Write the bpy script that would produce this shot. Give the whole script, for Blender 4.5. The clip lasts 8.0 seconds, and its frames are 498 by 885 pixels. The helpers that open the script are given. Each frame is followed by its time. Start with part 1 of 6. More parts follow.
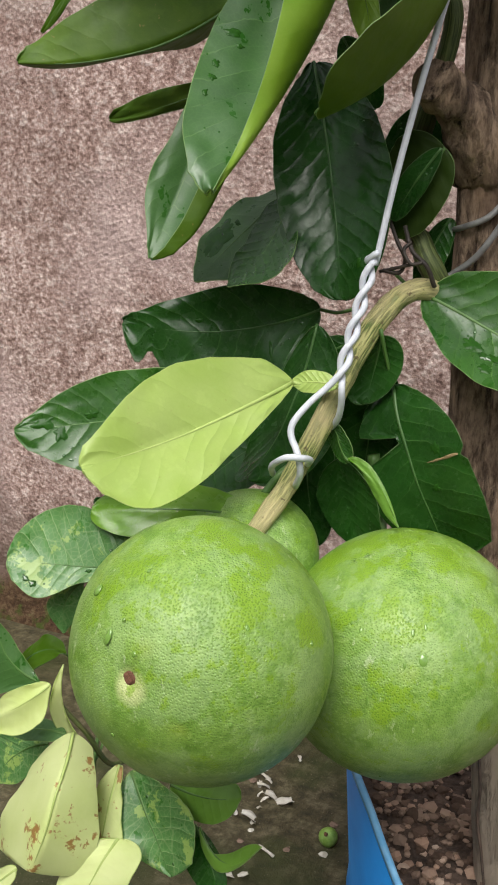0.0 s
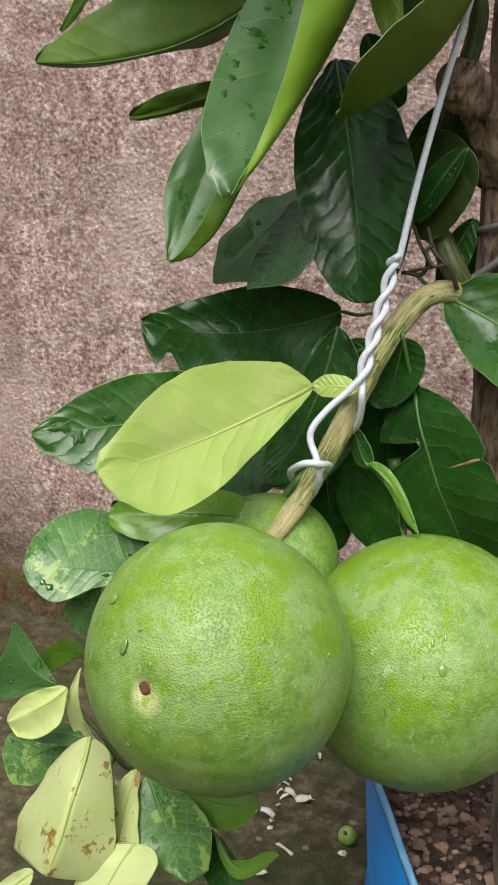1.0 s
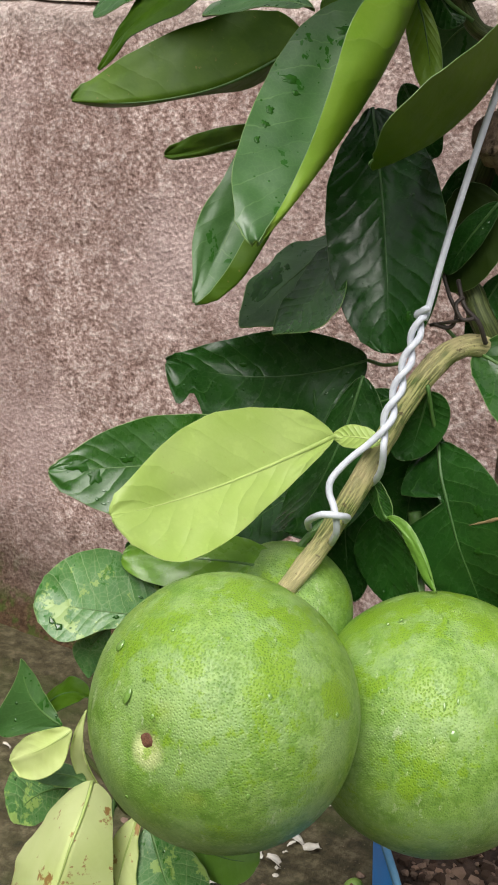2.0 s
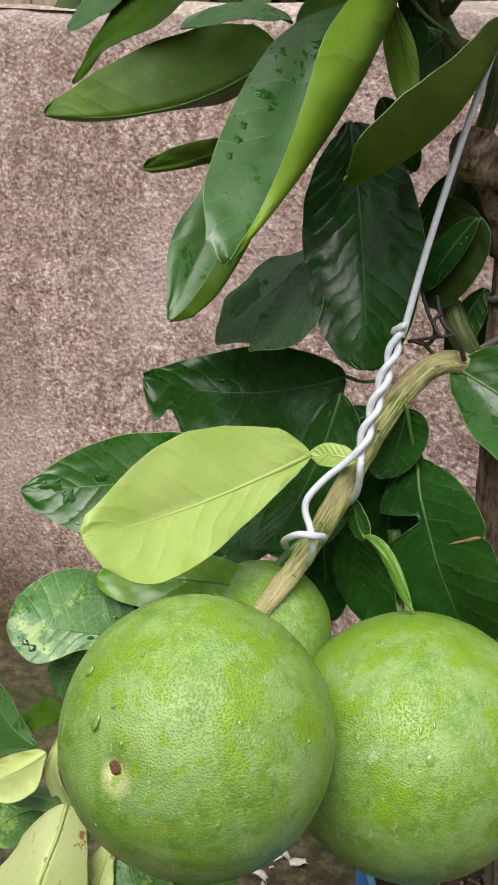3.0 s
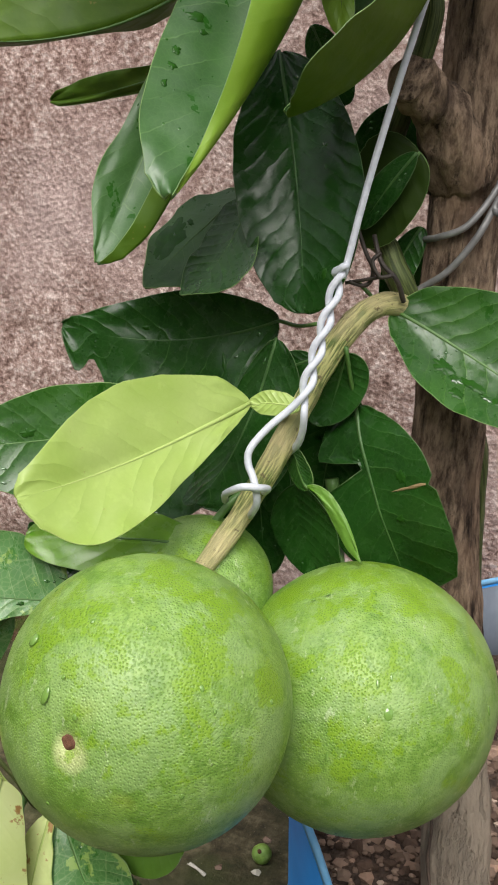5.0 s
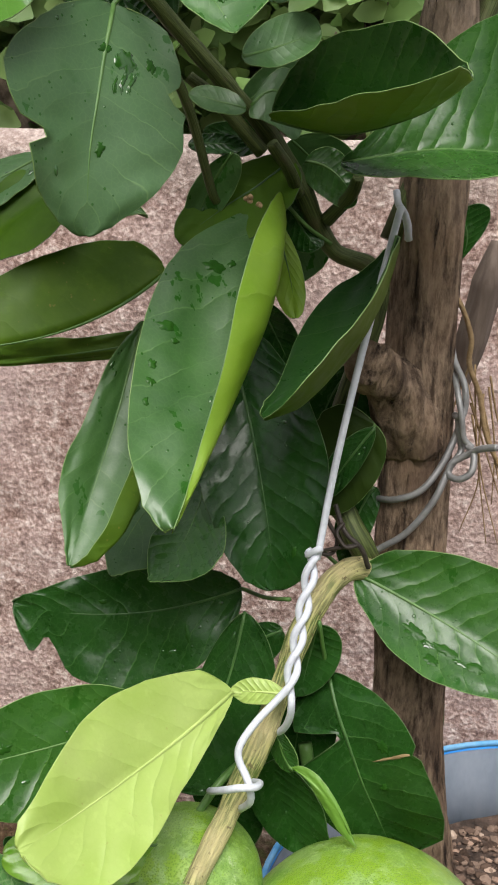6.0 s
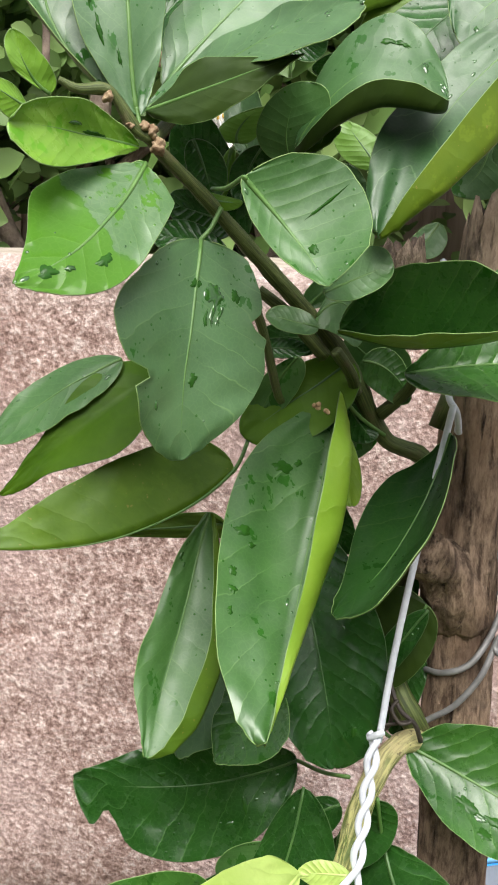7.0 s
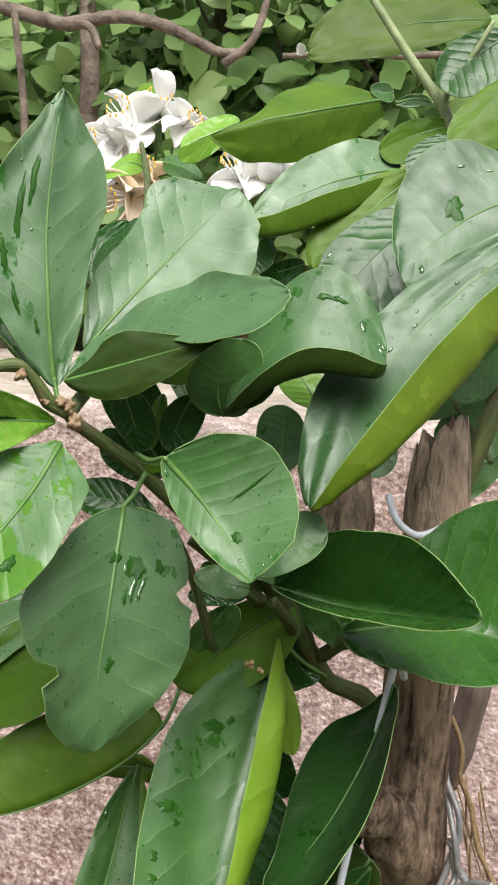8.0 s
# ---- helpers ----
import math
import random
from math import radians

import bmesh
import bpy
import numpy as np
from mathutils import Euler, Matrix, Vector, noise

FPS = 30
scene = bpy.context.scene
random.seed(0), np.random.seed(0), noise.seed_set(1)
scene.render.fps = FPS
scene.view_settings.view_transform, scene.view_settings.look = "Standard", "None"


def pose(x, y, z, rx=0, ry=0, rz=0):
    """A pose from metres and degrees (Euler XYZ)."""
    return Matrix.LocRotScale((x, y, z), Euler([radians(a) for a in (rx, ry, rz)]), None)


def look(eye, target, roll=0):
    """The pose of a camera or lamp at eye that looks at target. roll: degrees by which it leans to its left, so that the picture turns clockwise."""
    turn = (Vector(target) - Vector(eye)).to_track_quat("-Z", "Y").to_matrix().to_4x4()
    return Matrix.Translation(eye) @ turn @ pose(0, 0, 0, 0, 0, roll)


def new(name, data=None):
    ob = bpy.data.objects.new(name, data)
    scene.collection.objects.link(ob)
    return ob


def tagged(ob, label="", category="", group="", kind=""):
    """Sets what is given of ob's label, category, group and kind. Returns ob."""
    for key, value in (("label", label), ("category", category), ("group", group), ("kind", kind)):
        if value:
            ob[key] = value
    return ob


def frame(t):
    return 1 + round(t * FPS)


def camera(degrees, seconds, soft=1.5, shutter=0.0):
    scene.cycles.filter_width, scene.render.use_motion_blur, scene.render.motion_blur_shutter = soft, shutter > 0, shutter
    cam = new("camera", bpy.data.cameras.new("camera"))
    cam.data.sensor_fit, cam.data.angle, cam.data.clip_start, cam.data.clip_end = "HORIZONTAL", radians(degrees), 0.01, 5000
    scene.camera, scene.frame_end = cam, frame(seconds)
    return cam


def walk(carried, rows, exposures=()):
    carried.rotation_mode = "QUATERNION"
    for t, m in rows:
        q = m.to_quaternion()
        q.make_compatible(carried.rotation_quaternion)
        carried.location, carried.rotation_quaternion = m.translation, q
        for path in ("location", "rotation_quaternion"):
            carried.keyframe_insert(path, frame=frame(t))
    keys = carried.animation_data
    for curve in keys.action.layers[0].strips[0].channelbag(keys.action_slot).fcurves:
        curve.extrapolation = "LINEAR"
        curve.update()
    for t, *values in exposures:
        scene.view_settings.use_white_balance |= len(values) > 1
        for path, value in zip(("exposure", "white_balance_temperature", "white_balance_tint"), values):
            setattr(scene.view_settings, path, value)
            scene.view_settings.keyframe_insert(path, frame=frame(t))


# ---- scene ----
cam = camera(26.0, 8.0, soft=1.9)
PATH = [
    (0, (0.26, -0.142, 0.699), (-0.607, 1.563, 0.117), 1.4),
    (0.4, (0.263, -0.141, 0.698), (-0.61, 1.559, 0.105), 2.0),
    (0.5, (0.263, -0.14, 0.697), (-0.613, 1.556, 0.102), 2.1),
    (1, (0.258, -0.133, 0.706), (-0.644, 1.546, 0.101), 1.3),
    (1.2, (0.256, -0.13, 0.71), (-0.663, 1.543, 0.113), 1.3),
    (2.3, (0.26, -0.117, 0.714), (-0.697, 1.552, 0.167), 4.0),
    (2.5, (0.264, -0.113, 0.716), (-0.686, 1.56, 0.169), 4.1),
    (3, (0.262, -0.108, 0.718), (-0.693, 1.563, 0.173), 3.4),
    (3.3, (0.258, -0.109, 0.72), (-0.7, 1.559, 0.174), 3.2),
    (3.5, (0.259, -0.107, 0.723), (-0.704, 1.557, 0.174), 3.8),
    (4, (0.26, -0.097, 0.704), (-0.728, 1.551, 0.15), 3.1),
    (4.5, (0.247, -0.1, 0.701), (-0.726, 1.537, 0.091), 4.2),
    (4.7, (0.24, -0.101, 0.701), (-0.64, 1.583, 0.078), 4.2),
    (5.8, (0.152, -0.092, 0.775), (-0.347, 1.772, 0.251), 3.0),
    (6, (0.138, -0.096, 0.796), (-0.323, 1.801, 0.36), 2.5),
    (6.2, (0.13, -0.101, 0.814), (-0.301, 1.817, 0.445), 2.7),
    (6.5, (0.117, -0.109, 0.835), (-0.277, 1.829, 0.535), 2.9),
    (6.6, (0.109, -0.104, 0.838), (-0.278, 1.833, 0.523), 2.9),
    (7, (0.082, -0.122, 0.868), (-0.304, 1.811, 0.534), 2.8),
    (7.4, (0.081, -0.122, 0.915), (-0.286, 1.824, 0.635), 3.6),
    (7.5, (0.087, -0.116, 0.923), (-0.276, 1.832, 0.649), 3.7),
    (8, (0.097, -0.076, 0.962), (-0.282, 1.873, 0.726), 3.6),
]
walk(cam, [(t, look(eye, target, roll)) for t, eye, target, roll in PATH], exposures=[(0.0, 0.05), (4.7, 0.07), (6.0, 0.22), (6.5, 0.52), (7.0, 0.68), (8.0, 0.56)])

# ---- light: an overcast sky ----
world = bpy.data.worlds.new("overcast_sky")
scene.world = world
world.use_nodes = True
wn = world.node_tree.nodes
sky = wn.new("ShaderNodeTexSky")
sky.sky_type = "NISHITA"
sky.sun_disc = False
sky.sun_elevation, sky.sun_rotation = radians(58), radians(170)
sky.air_density, sky.dust_density = 1.0, 4.0
soft_sky = wn.new("ShaderNodeHueSaturation")
soft_sky.inputs["Saturation"].default_value = 0.105
world.node_tree.links.new(sky.outputs[0], soft_sky.inputs["Color"])
world.node_tree.links.new(soft_sky.outputs[0], wn["Background"].inputs[0])
wn["Background"].inputs[1].default_value = 0.15
sun = new("sun", bpy.data.lights.new("sun", "SUN"))
sun.data.energy, sun.data.angle, sun.data.color = 2.6, radians(44), (1.0, 0.95, 0.89)
sun.matrix_world = look((0.35, -1.35, 2.9), (0, 0.4, 0.5))


# ---- materials ----
class Mat:
    """A node material with a Principled shader and short calls for its textures."""

    def __init__(self, name, rough=0.6, spec=0.5, metal=0.0):
        self.m = bpy.data.materials.new(name)
        self.m.use_nodes = True
        self.n, self.l = self.m.node_tree.nodes, self.m.node_tree.links
        self.b = self.n["Principled BSDF"]
        self.b.inputs["Roughness"].default_value = rough
        self.b.inputs["Specular IOR Level"].default_value = spec
        self.b.inputs["Metallic"].default_value = metal
        self.co = self.n.new("ShaderNodeTexCoord")

    def node(self, kind, **inputs):
        nd = self.n.new(kind)
        for key, v in inputs.items():
            key = key.replace("_", " ")
            if isinstance(v, bpy.types.NodeSocket):
                self.l.new(v, nd.inputs[key])
            else:
                nd.inputs[key].default_value = v
        return nd

    def math(self, op, a, b=0.0, c=0.0, clamp=False):
        nd = self.n.new("ShaderNodeMath")
        nd.operation, nd.use_clamp = op, clamp
        for i, v in enumerate((a, b, c)):
            if isinstance(v, bpy.types.NodeSocket):
                self.l.new(v, nd.inputs[i])
            else:
                nd.inputs[i].default_value = v
        return nd.outputs[0]

    def pos(self, sx=1, sy=1, sz=1, out="Object"):
        mp = self.n.new("ShaderNodeMapping")
        mp.inputs["Scale"].default_value = (sx, sy, sz)
        self.l.new(self.co.outputs[out], mp.inputs["Vector"])
        return mp.outputs[0]

    def noise(self, scale, detail=4, rough=0.55, vec=None):
        nd = self.node("ShaderNodeTexNoise", Scale=scale, Detail=detail, Roughness=rough)
        self.l.new(vec or self.co.outputs["Object"], nd.inputs["Vector"])
        return nd.outputs["Fac"]

    def voronoi(self, scale, feature="F1", out="Distance", vec=None):
        nd = self.node("ShaderNodeTexVoronoi", Scale=scale)
        nd.feature = feature
        self.l.new(vec or self.co.outputs["Object"], nd.inputs["Vector"])
        return nd.outputs[out]

    def ramp(self, fac, *stops):
        nd = self.n.new("ShaderNodeValToRGB")
        el = nd.color_ramp.elements
        while len(el) < len(stops):
            el.new(0.5)
        for e, (at, c) in zip(el, stops):
            e.position, e.color = at, (*c, 1) if isinstance(c, tuple) else (c, c, c, 1)
        self.l.new(fac, nd.inputs[0])
        return nd.outputs[0]

    def mix(self, fac, a, b, mode="MIX"):
        nd = self.n.new("ShaderNodeMix")
        nd.data_type, nd.blend_type = "RGBA", mode
        for i, v in ((0, fac), (6, a), (7, b)):
            if isinstance(v, bpy.types.NodeSocket):
                self.l.new(v, nd.inputs[i])
            else:
                nd.inputs[i].default_value = (*v, 1) if isinstance(v, tuple) else v
        return nd.outputs[2]

    def random(self):
        return self.n.new("ShaderNodeObjectInfo").outputs["Random"]

    def set(self, key, v):
        if isinstance(v, bpy.types.NodeSocket):
            self.l.new(v, self.b.inputs[key])
        else:
            self.b.inputs[key].default_value = v

    def bump(self, height, strength, distance):
        nd = self.node("ShaderNodeBump", Height=height, Strength=strength, Distance=distance)
        if self.b.inputs["Normal"].links:
            self.l.new(self.b.inputs["Normal"].links[0].from_socket, nd.inputs["Normal"])
        self.l.new(nd.outputs[0], self.b.inputs["Normal"])

    def translucent(self, amount, colour):
        """Some light passes through a leaf."""
        tr = self.n.new("ShaderNodeBsdfTranslucent")
        if isinstance(colour, bpy.types.NodeSocket):
            self.l.new(colour, tr.inputs[0])
        else:
            tr.inputs[0].default_value = (*colour, 1)
        mx = self.n.new("ShaderNodeMixShader")
        mx.inputs[0].default_value = amount
        self.l.new(self.b.outputs[0], mx.inputs[1])
        self.l.new(tr.outputs[0], mx.inputs[2])
        self.l.new(mx.outputs[0], self.n["Material Output"].inputs[0])


def leaf_material(name, dark, light, vein, rough, vein_mix=0.35, glow=0.12, wet=0.0, blotch=None, quilt=1.0, spec=0.5, pool=None, specks=0.0, soak=0.0, ribs=8.5, patch=0.595):
    """Leaf skin: faint side veins fan from the midrib in the leaf's own u, v; rain leaves darker glossy films."""
    m = Mat(name, rough, spec)
    sep = m.n.new("ShaderNodeSeparateXYZ")
    m.l.new(m.co.outputs["UV"], sep.inputs[0])
    s = m.math("ABSOLUTE", m.math("MULTIPLY_ADD", sep.outputs[0], 2.0, -1.0))
    wob = m.math("MULTIPLY", m.noise(45, 3), 0.9)
    ph = m.math("MULTIPLY_ADD", sep.outputs[1], ribs, m.math("MULTIPLY", s, -0.2 * ribs))
    ph = m.math("ADD", m.math("ADD", ph, wob), m.math("MULTIPLY", m.random(), 7.0))
    near = m.math("ABSOLUTE", m.math("MULTIPLY_ADD", m.math("FRACT", ph), 2.0, -1.0))
    line = m.math("MULTIPLY", m.math("SUBTRACT", near, 0.93, clamp=True), 14.0, clamp=True)
    patchy = m.ramp(m.noise(30, 2), (0.4, 0.25), (0.65, 1.0))
    pillow = m.math("MULTIPLY", m.math("POWER", near, 3.0), patchy)
    net = m.voronoi(330, "DISTANCE_TO_EDGE")
    col = m.mix(m.ramp(m.noise(26, 4), (0.3, 0.0), (0.7, 1.0)), dark, light)
    col = m.mix(m.math("MULTIPLY", m.random(), 0.35), col, light)
    col = m.mix(m.math("MULTIPLY", m.ramp(m.noise(210, 3), (0.5, 0.0), (0.8, 1.0)), 0.30), col, light)
    col = m.mix(m.math("MULTIPLY", m.math("MULTIPLY", line, patchy), vein_mix), col, vein)
    col = m.mix(m.math("MULTIPLY", m.ramp(net, (0.0, 1.0), (0.10, 0.0)), vein_mix * 0.22), col, vein)
    if blotch and wet:
        tracks = m.ramp(m.voronoi(64, "DISTANCE_TO_EDGE"), (0.012, 1.0), (0.035, 0.0))
        col = m.mix(m.math("MULTIPLY", tracks, 0.22), col, vein)
    if blotch:
        col = m.mix(m.ramp(m.noise(62, 5, 0.7), (patch, 0.0), (patch + 0.02, 1.0)), col, blotch)
    if specks:
        col = m.mix(m.math("MULTIPLY", m.ramp(m.noise(330, 3, 0.6), (0.69, 0.0), (0.72, 1.0)), specks), col, (0.30, 0.22, 0.06))
        col = m.mix(m.math("MULTIPLY", m.ramp(m.noise(70, 4, 0.7), (0.56, 0.0), (0.62, 1.0)), specks * 0.5), col, tuple(min(0.8, v * 1.25) for v in light))
    r = m.ramp(m.noise(120, 4), (0.35, rough - 0.06), (0.7, rough + 0.10))
    if wet:
        runs = m.n.new("ShaderNodeMapping")
        runs.inputs["Scale"].default_value = (1.0, 1.0, 0.55)
        m.l.new(m.co.outputs["Object"], runs.inputs["Vector"])
        film = m.ramp(m.noise(150, 3, 0.55, runs.outputs[0]), (0.62 - wet * 0.06, 0.0), (0.64 - wet * 0.06, 1.0))
        film = m.math("MULTIPLY", film, m.ramp(m.noise(28, 2, 0.5), (0.54, 0.0), (0.60, 1.0)))
        end = m.math("MULTIPLY_ADD", m.noise(60, 3), 0.30, sep.outputs[1])
        end = m.ramp(m.math("ADD", end, m.math("MULTIPLY", m.random(), 0.16)), (1.045 - soak, 0.0), (1.065 - soak, min(1.0, wet)))
        fleck = m.ramp(m.voronoi(210), (0.10, 1.0), (0.15, 0.0))
        fleck = m.math("MULTIPLY", fleck, m.ramp(m.noise(40, 2), (0.5, 0.0), (0.58, 1.0)))
        film = m.math("MAXIMUM", m.math("MAXIMUM", film, end), fleck)
        col = m.mix(m.math("MULTIPLY", film, 0.6), col, pool or tuple(v * k for v, k in zip(dark, (0.75, 1.15, 0.5))))
        r = m.mix(film, r, (0.12, 0.12, 0.12))
        r = m.mix(fleck, r, (0.03, 0.03, 0.03))
        m.set("Specular IOR Level", m.ramp(film, (0.0, spec), (1.0, 0.22)))
        m.bump(fleck, 0.3, 0.0008)
    m.set("Base Color", col)
    m.set("Roughness", r)
    m.bump(pillow, 0.13 * quilt, 0.0024)
    m.bump(net, 0.12, 0.0004)
    m.bump(m.noise(30, 3, 0.45), 0.24 * min(quilt, 1.0), 0.004)
    m.translucent(glow, light)
    return m.m


LEAF = {
    "mature": (
        leaf_material("mature_leaf_top", (0.007, 0.038, 0.005), (0.021, 0.088, 0.012), (0.10, 0.22, 0.06), 0.24, 0.6, 0.06, 0.8, quilt=1.6, spec=0.34),
        leaf_material("mature_leaf_underside", (0.034, 0.092, 0.003), (0.080, 0.172, 0.008), (0.14, 0.21, 0.03), 0.46, 0.12, 0.16, quilt=0.8, spec=0.16),
    ),
    "ribbed": (
        leaf_material("ribbed_leaf_top", (0.006, 0.034, 0.005), (0.018, 0.078, 0.011), (0.07, 0.18, 0.04), 0.26, 0.35, 0.06, 0.5, quilt=1.8, spec=0.36, ribs=13.0),
        leaf_material("ribbed_leaf_underside", (0.034, 0.072, 0.004), (0.072, 0.125, 0.009), (0.14, 0.21, 0.03), 0.48, 0.12, 0.14, quilt=0.6, spec=0.25),
    ),
    "pale": (
        leaf_material("soft_leaf_top", (0.024, 0.088, 0.016), (0.060, 0.160, 0.034), (0.15, 0.28, 0.09), 0.44, 0.55, 0.08, 0.5, quilt=0.7, spec=0.62),
        leaf_material("soft_leaf_underside", (0.042, 0.106, 0.006), (0.100, 0.190, 0.014), (0.18, 0.24, 0.04), 0.46, 0.15, 0.14, quilt=0.9, spec=0.25, specks=0.5),
    ),
    "sheen": (
        # Base lightened: part of the sky's sheen is put into this colour.
        leaf_material("sky_sheen_leaf_top", (0.030, 0.098, 0.024), (0.072, 0.172, 0.054), (0.17, 0.30, 0.10), 0.48, 0.6, 0.10, 0.8, quilt=0.9, spec=1.0),
        leaf_material("sheen_leaf_underside", (0.042, 0.106, 0.006), (0.100, 0.190, 0.014), (0.18, 0.24, 0.04), 0.46, 0.15, 0.14, quilt=0.9, spec=0.25),
    ),
    "curl": (
        leaf_material("curled_leaf_top", (0.022, 0.084, 0.014), (0.056, 0.152, 0.032), (0.15, 0.27, 0.09), 0.42, 0.6, 0.06, 0.35, quilt=1.3, spec=1.0, ribs=10.0),
        leaf_material("curled_leaf_underside", (0.21, 0.40, 0.018), (0.36, 0.56, 0.06), (0.44, 0.60, 0.12), 0.42, 0.4, 0.45, quilt=2.0),
    ),
    "arch": (
        leaf_material("arched_leaf_top", (0.016, 0.060, 0.014), (0.040, 0.112, 0.032), (0.12, 0.23, 0.08), 0.42, 0.5, 0.06, 0.25, quilt=0.6, spec=0.6),
        leaf_material("arched_leaf_underside", (0.062, 0.130, 0.005), (0.150, 0.225, 0.018), (0.18, 0.24, 0.04), 0.46, 0.15, 0.2, quilt=0.9, spec=0.25, specks=1.0),
    ),
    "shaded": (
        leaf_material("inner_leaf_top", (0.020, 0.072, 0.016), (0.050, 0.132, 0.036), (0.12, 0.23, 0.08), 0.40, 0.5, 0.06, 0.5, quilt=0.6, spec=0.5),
        # Underside colour darkened to carry the shade under rolled and hidden leaves.
        leaf_material("shade_dark_leaf_underside", (0.014, 0.034, 0.004), (0.034, 0.064, 0.008), (0.06, 0.10, 0.02), 0.5, 0.15, 0.06, quilt=0.6, spec=0.2),
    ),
    "bright": (
        leaf_material("bright_leaf_top", (0.013, 0.062, 0.008), (0.037, 0.122, 0.017), (0.14, 0.27, 0.06), 0.28, 0.55, 0.08, 0.4, quilt=1.8, spec=0.5, ribs=10.0),
        leaf_material("bright_leaf_underside", (0.17, 0.34, 0.016), (0.34, 0.52, 0.06), (0.36, 0.50, 0.12), 0.42, 0.3, 0.3, quilt=2.2),
    ),
    "young": (
        leaf_material("young_leaf_top", (0.31, 0.47, 0.06), (0.45, 0.58, 0.17), (0.50, 0.62, 0.22), 0.40, 0.3, 0.20, quilt=1.4, specks=0.4),
        leaf_material("young_leaf_underside", (0.31, 0.47, 0.06), (0.45, 0.58, 0.17), (0.26, 0.41, 0.06), 0.38, 0.4, 0.20, quilt=2.2, specks=0.4),
    ),
    "fresh": (
        leaf_material("fresh_leaf_top", (0.11, 0.27, 0.018), (0.22, 0.41, 0.05), (0.28, 0.46, 0.12), 0.26, 0.30, 0.18, 0.7),
        leaf_material("fresh_leaf_underside", (0.12, 0.27, 0.03), (0.18, 0.36, 0.05), (0.26, 0.42, 0.12), 0.4, 0.25, 0.2),
    ),
    "olive": (
        leaf_material("olive_leaf_top", (0.006, 0.030, 0.005), (0.017, 0.064, 0.010), (0.10, 0.18, 0.04), 0.34, 0.3, 0.10, 0.6, quilt=0.8, spec=0.2),
        leaf_material("olive_leaf_underside", (0.058, 0.126, 0.004), (0.115, 0.208, 0.010), (0.16, 0.24, 0.03), 0.48, 0.15, 0.2, quilt=0.6, spec=0.2),
    ),
    "dewy": (
        leaf_material("dewy_leaf_top", (0.032, 0.104, 0.022), (0.070, 0.168, 0.046), (0.24, 0.40, 0.12), 0.44, 0.5, 0.14, 1.0, spec=0.8, soak=0.40, pool=(0.088, 0.235, 0.012)),
        leaf_material("dewy_leaf_underside", (0.10, 0.22, 0.03), (0.16, 0.30, 0.05), (0.26, 0.42, 0.12), 0.4, 0.25, 0.2),
    ),
    "yellow": (
        leaf_material("yellowing_leaf_top", (0.56, 0.68, 0.21), (0.74, 0.82, 0.40), (0.60, 0.62, 0.30), 0.42, 0.15, 0.2, quilt=0.4, blotch=None),
        leaf_material("yellowing_leaf_underside", (0.46, 0.54, 0.16), (0.62, 0.68, 0.28), (0.60, 0.62, 0.30), 0.5, 0.25, 0.2, quilt=0.6),
    ),
    "scarred": (
        leaf_material("scarred_leaf_top", (0.56, 0.68, 0.21), (0.74, 0.82, 0.40), (0.60, 0.62, 0.30), 0.42, 0.15, 0.2, quilt=0.5, blotch=(0.38, 0.20, 0.06)),
        leaf_material("scarred_leaf_underside", (0.46, 0.54, 0.16), (0.62, 0.68, 0.28), (0.60, 0.62, 0.30), 0.5, 0.25, 0.2),
    ),
    "mined": (
        leaf_material("mined_leaf_top", (0.035, 0.130, 0.03), (0.11, 0.27, 0.07), (0.40, 0.52, 0.26), 0.33, 0.9, 0.1, 0.6, quilt=1.6, blotch=(0.28, 0.42, 0.11), patch=0.55),
        leaf_material("mined_leaf_underside", (0.08, 0.17, 0.04), (0.13, 0.24, 0.06), (0.2, 0.3, 0.1), 0.5, 0.3, 0.16),
    ),
}


def plain(name, a, b, rough, scale, bump=0.0, dist=0.001, spec=0.5, metal=0.0, stretch=(1, 1, 1)):
    m = Mat(name, rough, spec, metal)
    v = m.pos(*stretch)
    m.set("Base Color", m.mix(m.ramp(m.noise(scale, 5, 0.6, v), (0.3, 0.0), (0.7, 1.0)), a, b))
    m.set("Roughness", m.ramp(m.noise(scale * 3, 3), (0.3, max(0.03, rough - 0.08)), (0.7, min(1, rough + 0.1))))
    if bump:
        m.bump(m.noise(scale * 2.5, 5, 0.6, v), bump, dist)
    return m.m


EDGE = plain("leaf_margin", (0.12, 0.22, 0.06), (0.22, 0.33, 0.11), 0.5, 60)
DARK_EDGE = plain("dark_leaf_margin", (0.035, 0.085, 0.020), (0.085, 0.155, 0.045), 0.5, 60)
RIB = plain("midrib_green", (0.060, 0.150, 0.030), (0.115, 0.225, 0.055), 0.42, 90)
RIB_DARK = plain("midrib_dark_green", (0.030, 0.090, 0.020), (0.075, 0.165, 0.040), 0.42, 90)
RIB_PALE = plain("midrib_pale", (0.34, 0.46, 0.12), (0.46, 0.56, 0.18), 0.45, 90)
def twig_bark():
    m = Mat("green_twig_bark", 0.55, 0.4)
    streak = m.noise(1.0, 5, 0.65, m.pos(40, 5, 1, "UV"))
    col = m.mix(m.ramp(streak, (0.40, 0.0), (0.64, 1.0)), (0.032, 0.050, 0.010), (0.13, 0.165, 0.048))
    col = m.mix(m.ramp(m.noise(70, 4, 0.6), (0.55, 0.0), (0.66, 0.5)), col, (0.11, 0.085, 0.045))
    m.set("Base Color", col)
    m.bump(streak, 0.35, 0.0012)
    m.bump(m.noise(160, 4), 0.5, 0.0015)
    return m.m


